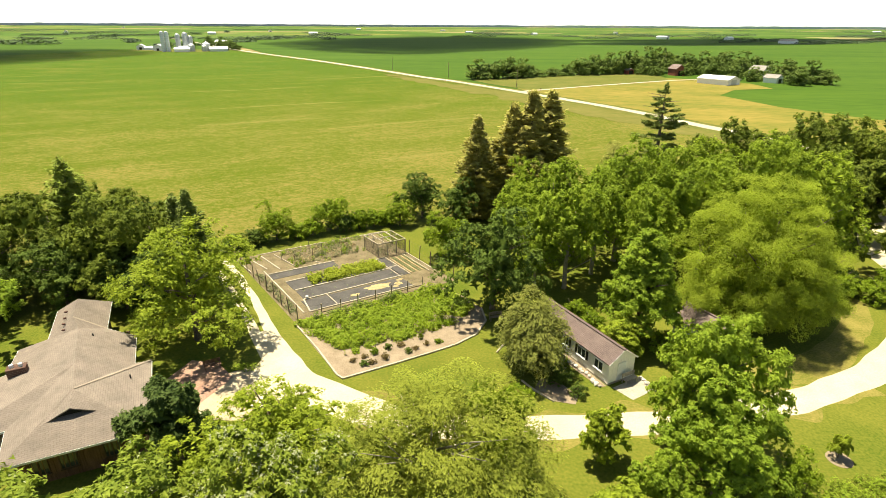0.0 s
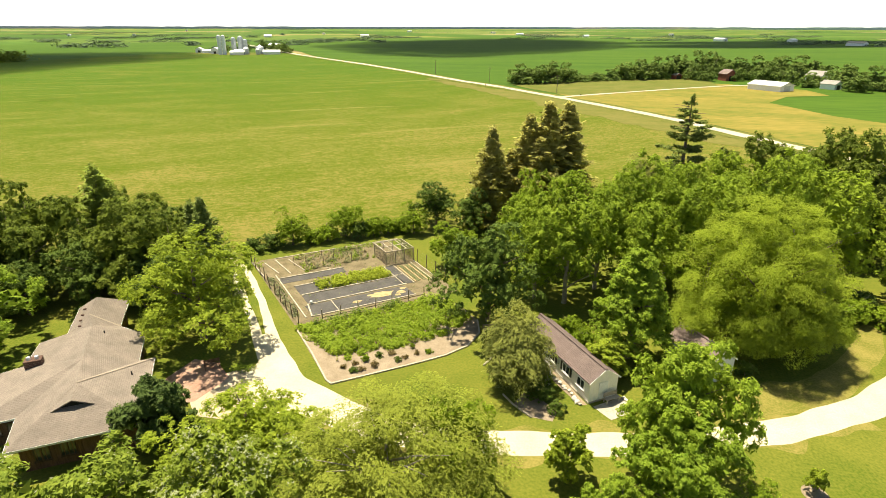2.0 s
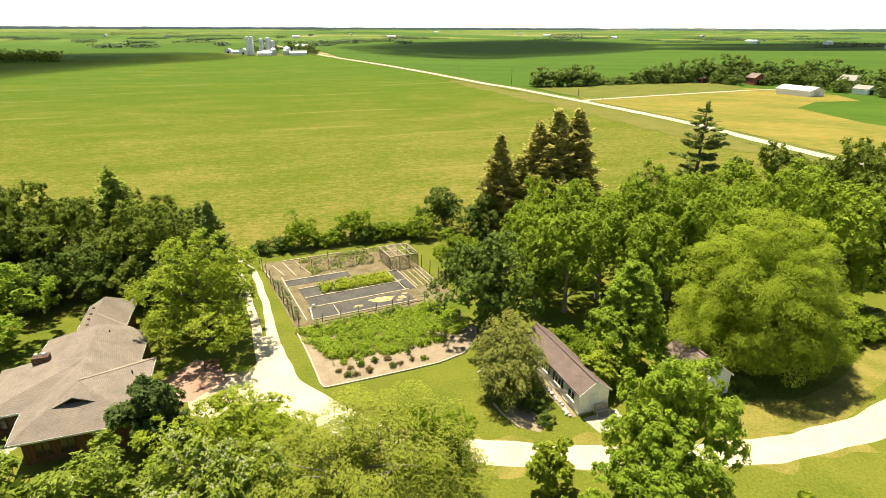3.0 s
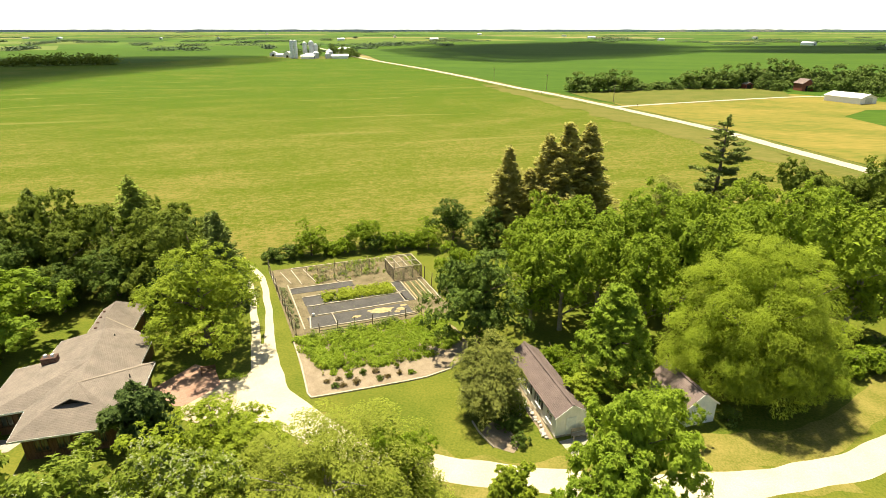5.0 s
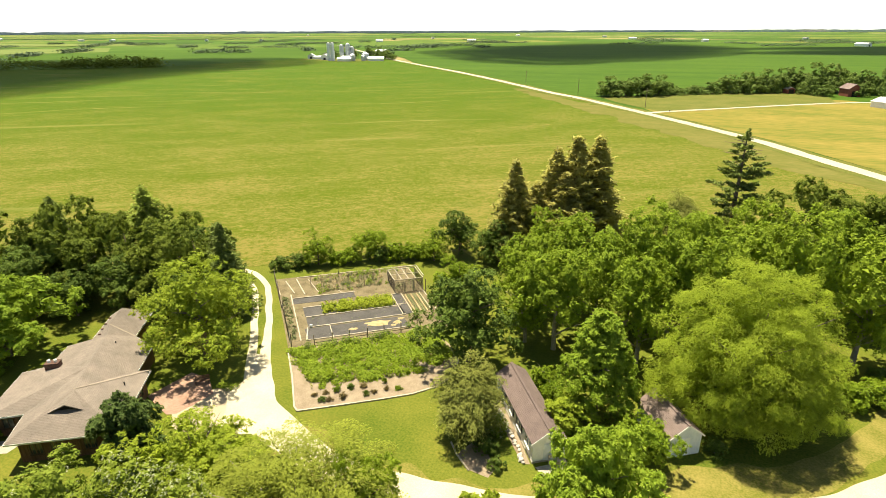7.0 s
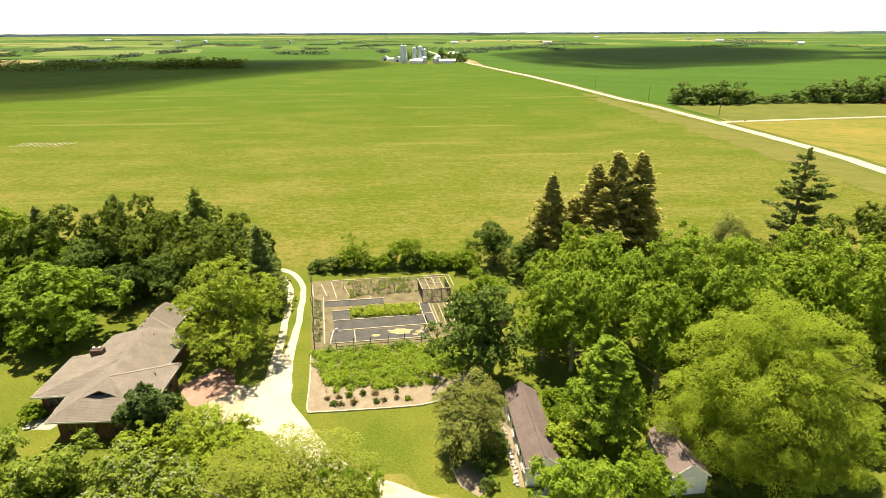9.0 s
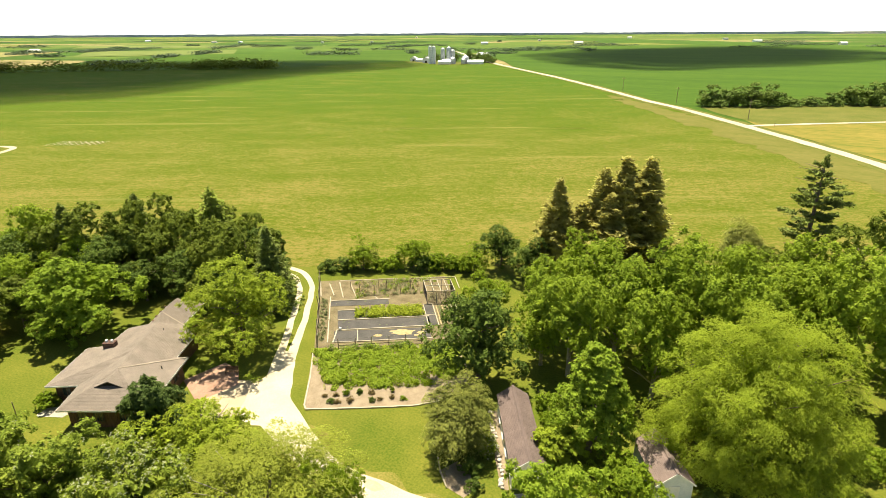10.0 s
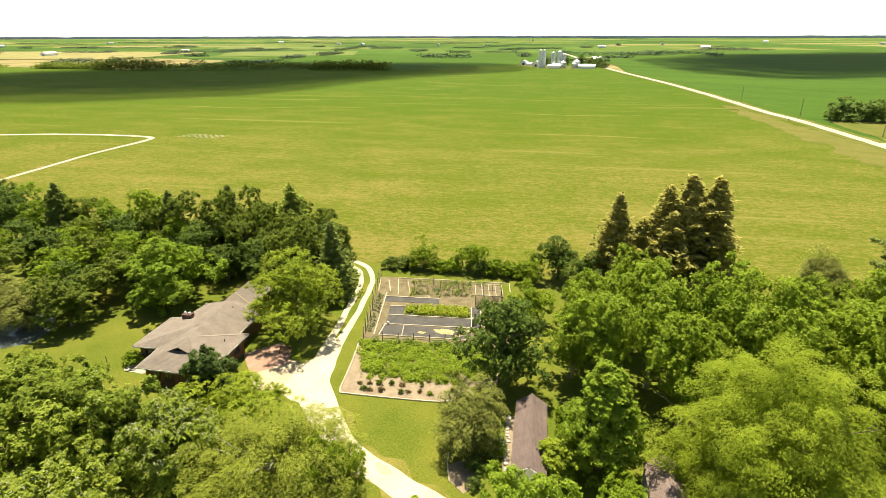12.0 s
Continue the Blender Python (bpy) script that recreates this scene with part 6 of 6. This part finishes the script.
def pole(x, y, h):
    p = thing("utility_pole", x, y, 0, 30, "wooden utility pole beside the road", "pole", "poles along the road")
    bm = tube(bmesh.new(), [(0, 0, 0), (0, 0, h)], [0.17, 0.11], 8)
    part("shaft", bm, M["post"], p)
    boxpart("crossarm", (-1.1, -0.06, h - 0.8), (1.1, 0.06, h - 0.68), M["post"], p)


for x, y in ((17, 296), (-22, 346), (-66, 404)):
    pole(x, y, 9.0)
for x, y in ((28, 279.5), (-22, 320)):
    p = thing("mailbox", x, y, 0, 30, "small dark mailbox on a post at the road", "mailbox")
    boxpart("post", (-0.06, -0.06, 0), (0.06, 0.06, 1.0), M["post"], p)
    boxpart("box", (-0.15, -0.3, 1.0), (0.15, 0.3, 1.35), M["dark"], p, 0.05)


# ---- silo farm ----
def silo(x, y, r, h, m, label, dome=True):
    s = thing("silo", x, y, 0, 0, label, "silo", "silos")
    bm = bmesh.new()
    tube(bm, [(0, 0, 0), (0, 0, h)], [r, r], 18, cap=False)
    part("barrel", bm, m, s)
    for k in range(int(h / 2.2)):
        bm = bmesh.new()
        tube(bm, [(0, 0, 1 + k * 2.2), (0, 0, 1.15 + k * 2.2)], [r * 1.02, r * 1.02], 18, cap=False)
        part("hoop", bm, M["steel"], s)
    bm = bmesh.new()
    if dome:
        tube(bm, [(0, 0, h), (0, 0, h + r * 0.5), (0, 0, h + r * 0.85), (0, 0, h + r)], [r, r * 0.85, r * 0.5, 0.1], 18)
    else:
        tube(bm, [(0, 0, h), (0, 0, h + r * 0.6), (0, 0, h + r * 0.8)], [r * 1.05, 0.5, 0.4], 18)
    part("roof", bm, M["steel"], s)
    return s


silo(-371, 642, 2.3, 20, M["metalwhite"], "tall pale concrete stave silo")
silo(-366, 643, 2.3, 20, M["metalwhite"], "tall pale concrete stave silo")
silo(-361.5, 658, 2.8, 17, M["steel"], "tall galvanised steel farm silo")
silo(-354, 661, 3.2, 18, M["steel"], "tall galvanised steel farm silo")
silo(-349, 663, 2.6, 15, M["steel"], "shorter galvanised steel farm silo")
silo(-333, 668, 4.6, 8, M["steel"], "squat galvanised grain bin with a conical roof", False)
silo(-343, 652, 3.6, 7, M["steel"], "squat galvanised grain bin with a conical roof", False)
silo(-329, 655, 3.0, 6, M["steel"], "squat galvanised grain bin with a conical roof", False)
for nm, x, y, rz, a, b, e, r, lab in (("barn", -428, 690, 25, 9, 13, 4.0, 6.5, "white gabled barn of the silo farm"), ("cattle_shed", -408, 678, 115, 8, 14, 3, 4.6, "low white cattle shed on the farm"), ("barn", -389, 664, 10, 10, 12, 5.0, 7.6, "white barn with a dark doorway"),
                                      ("feed_shed", -348, 640, 110, 9, 16, 3.2, 5, "low white feed shed by silos"), ("long_barn", -316, 664, 115, 9, 20, 3.0, 5.2, "long low white metal barn"), ("machine_shed", -352, 652, 100, 8, 10, 4, 6, "white machine shed beside the silos")):
    barn(nm, x, y, rz, a, b, e, r, M["metalwhite"], M["metalwhite"], lab)
barn("farmhouse", -395, 842, 60, 9, 26, 5, 8, M["metalwhite"], M["metalwhite"], "large white farm building by the road")
sheet("farm_yard", [(-425, 660), (-350, 628), (-322, 645), (-318, 690), (-380, 699), (-430, 694)], 0.32, M["verge"], "worn grassy yard between farm buildings", "yard")
# far farmsteads
g = np.random.default_rng(44)
for k in range(26):
    az = radians(-46 + 140 * (k + g.uniform(0.1, 0.9)) / 26)
    dist = 1300 * math.exp(g.random() * 1.0)
    far = barn("distant_barn", -math.sin(az) * dist, math.cos(az) * dist, g.choice((31, 121)), g.uniform(10, 14), g.uniform(16, 34), 5, 8, M["metalwhite"], M["metalwhite"] if k % 3 else M["roofgrey"], "far white farm building among fields")
    far.location.z = land(far.location.x, far.location.y)
# pond glimpsed west of the house
sheet("pond", [(-58, 12), (-53, 13.5), (-51, 18), (-54, 22), (-60, 23), (-66, 19), (-65, 14)], 0.04, M["water"], "small still pond among trees", "pond")
mound("tall_grass", [(25.6 + 1.1 * k + g.uniform(-0.3, 0.3), 29.2 + 0.30 * k + g.uniform(-0.8, 0.8), g.uniform(0.4, 0.8), g.uniform(0.4, 0.8)) for k in range(18) for _ in range(4)], 0.3, 0.1, M["veg"], "strip of rough tall grass on the lawn", "grass", 66, 40, "stuff")
mound("corner_tuft", [(-20.6 + 0.5 * k, 40.3 + 0.25 * (k % 2), 0.6, 0.5) for k in range(4)], 0.22, 0.1, M["veg"], "tuft of grass at the patio corner", "plants", 61, 60, "stuff")
mound("back_bed_greens", [(*gp(g.uniform(2.6, 13.2), g.uniform(12.4, 18.5)), g.uniform(0.25, 0.55), g.uniform(0.4, 1.0)) for _ in range(46)], 0.2, 0.11, M["veg"], "green tufts among the dry stalks", "plants", 62, 34, "stuff")
mound("border_flowers", [(*gp(g.uniform(-1.5, 13.5), g.uniform(-10.8, -2.8)), g.uniform(0.12, 0.3), g.uniform(0.7, 1.15)) for _ in range(70)], 0.16, 0.09, M["chard"], "yellowish flower heads over the perennials", "plants", 63, 18, "stuff")
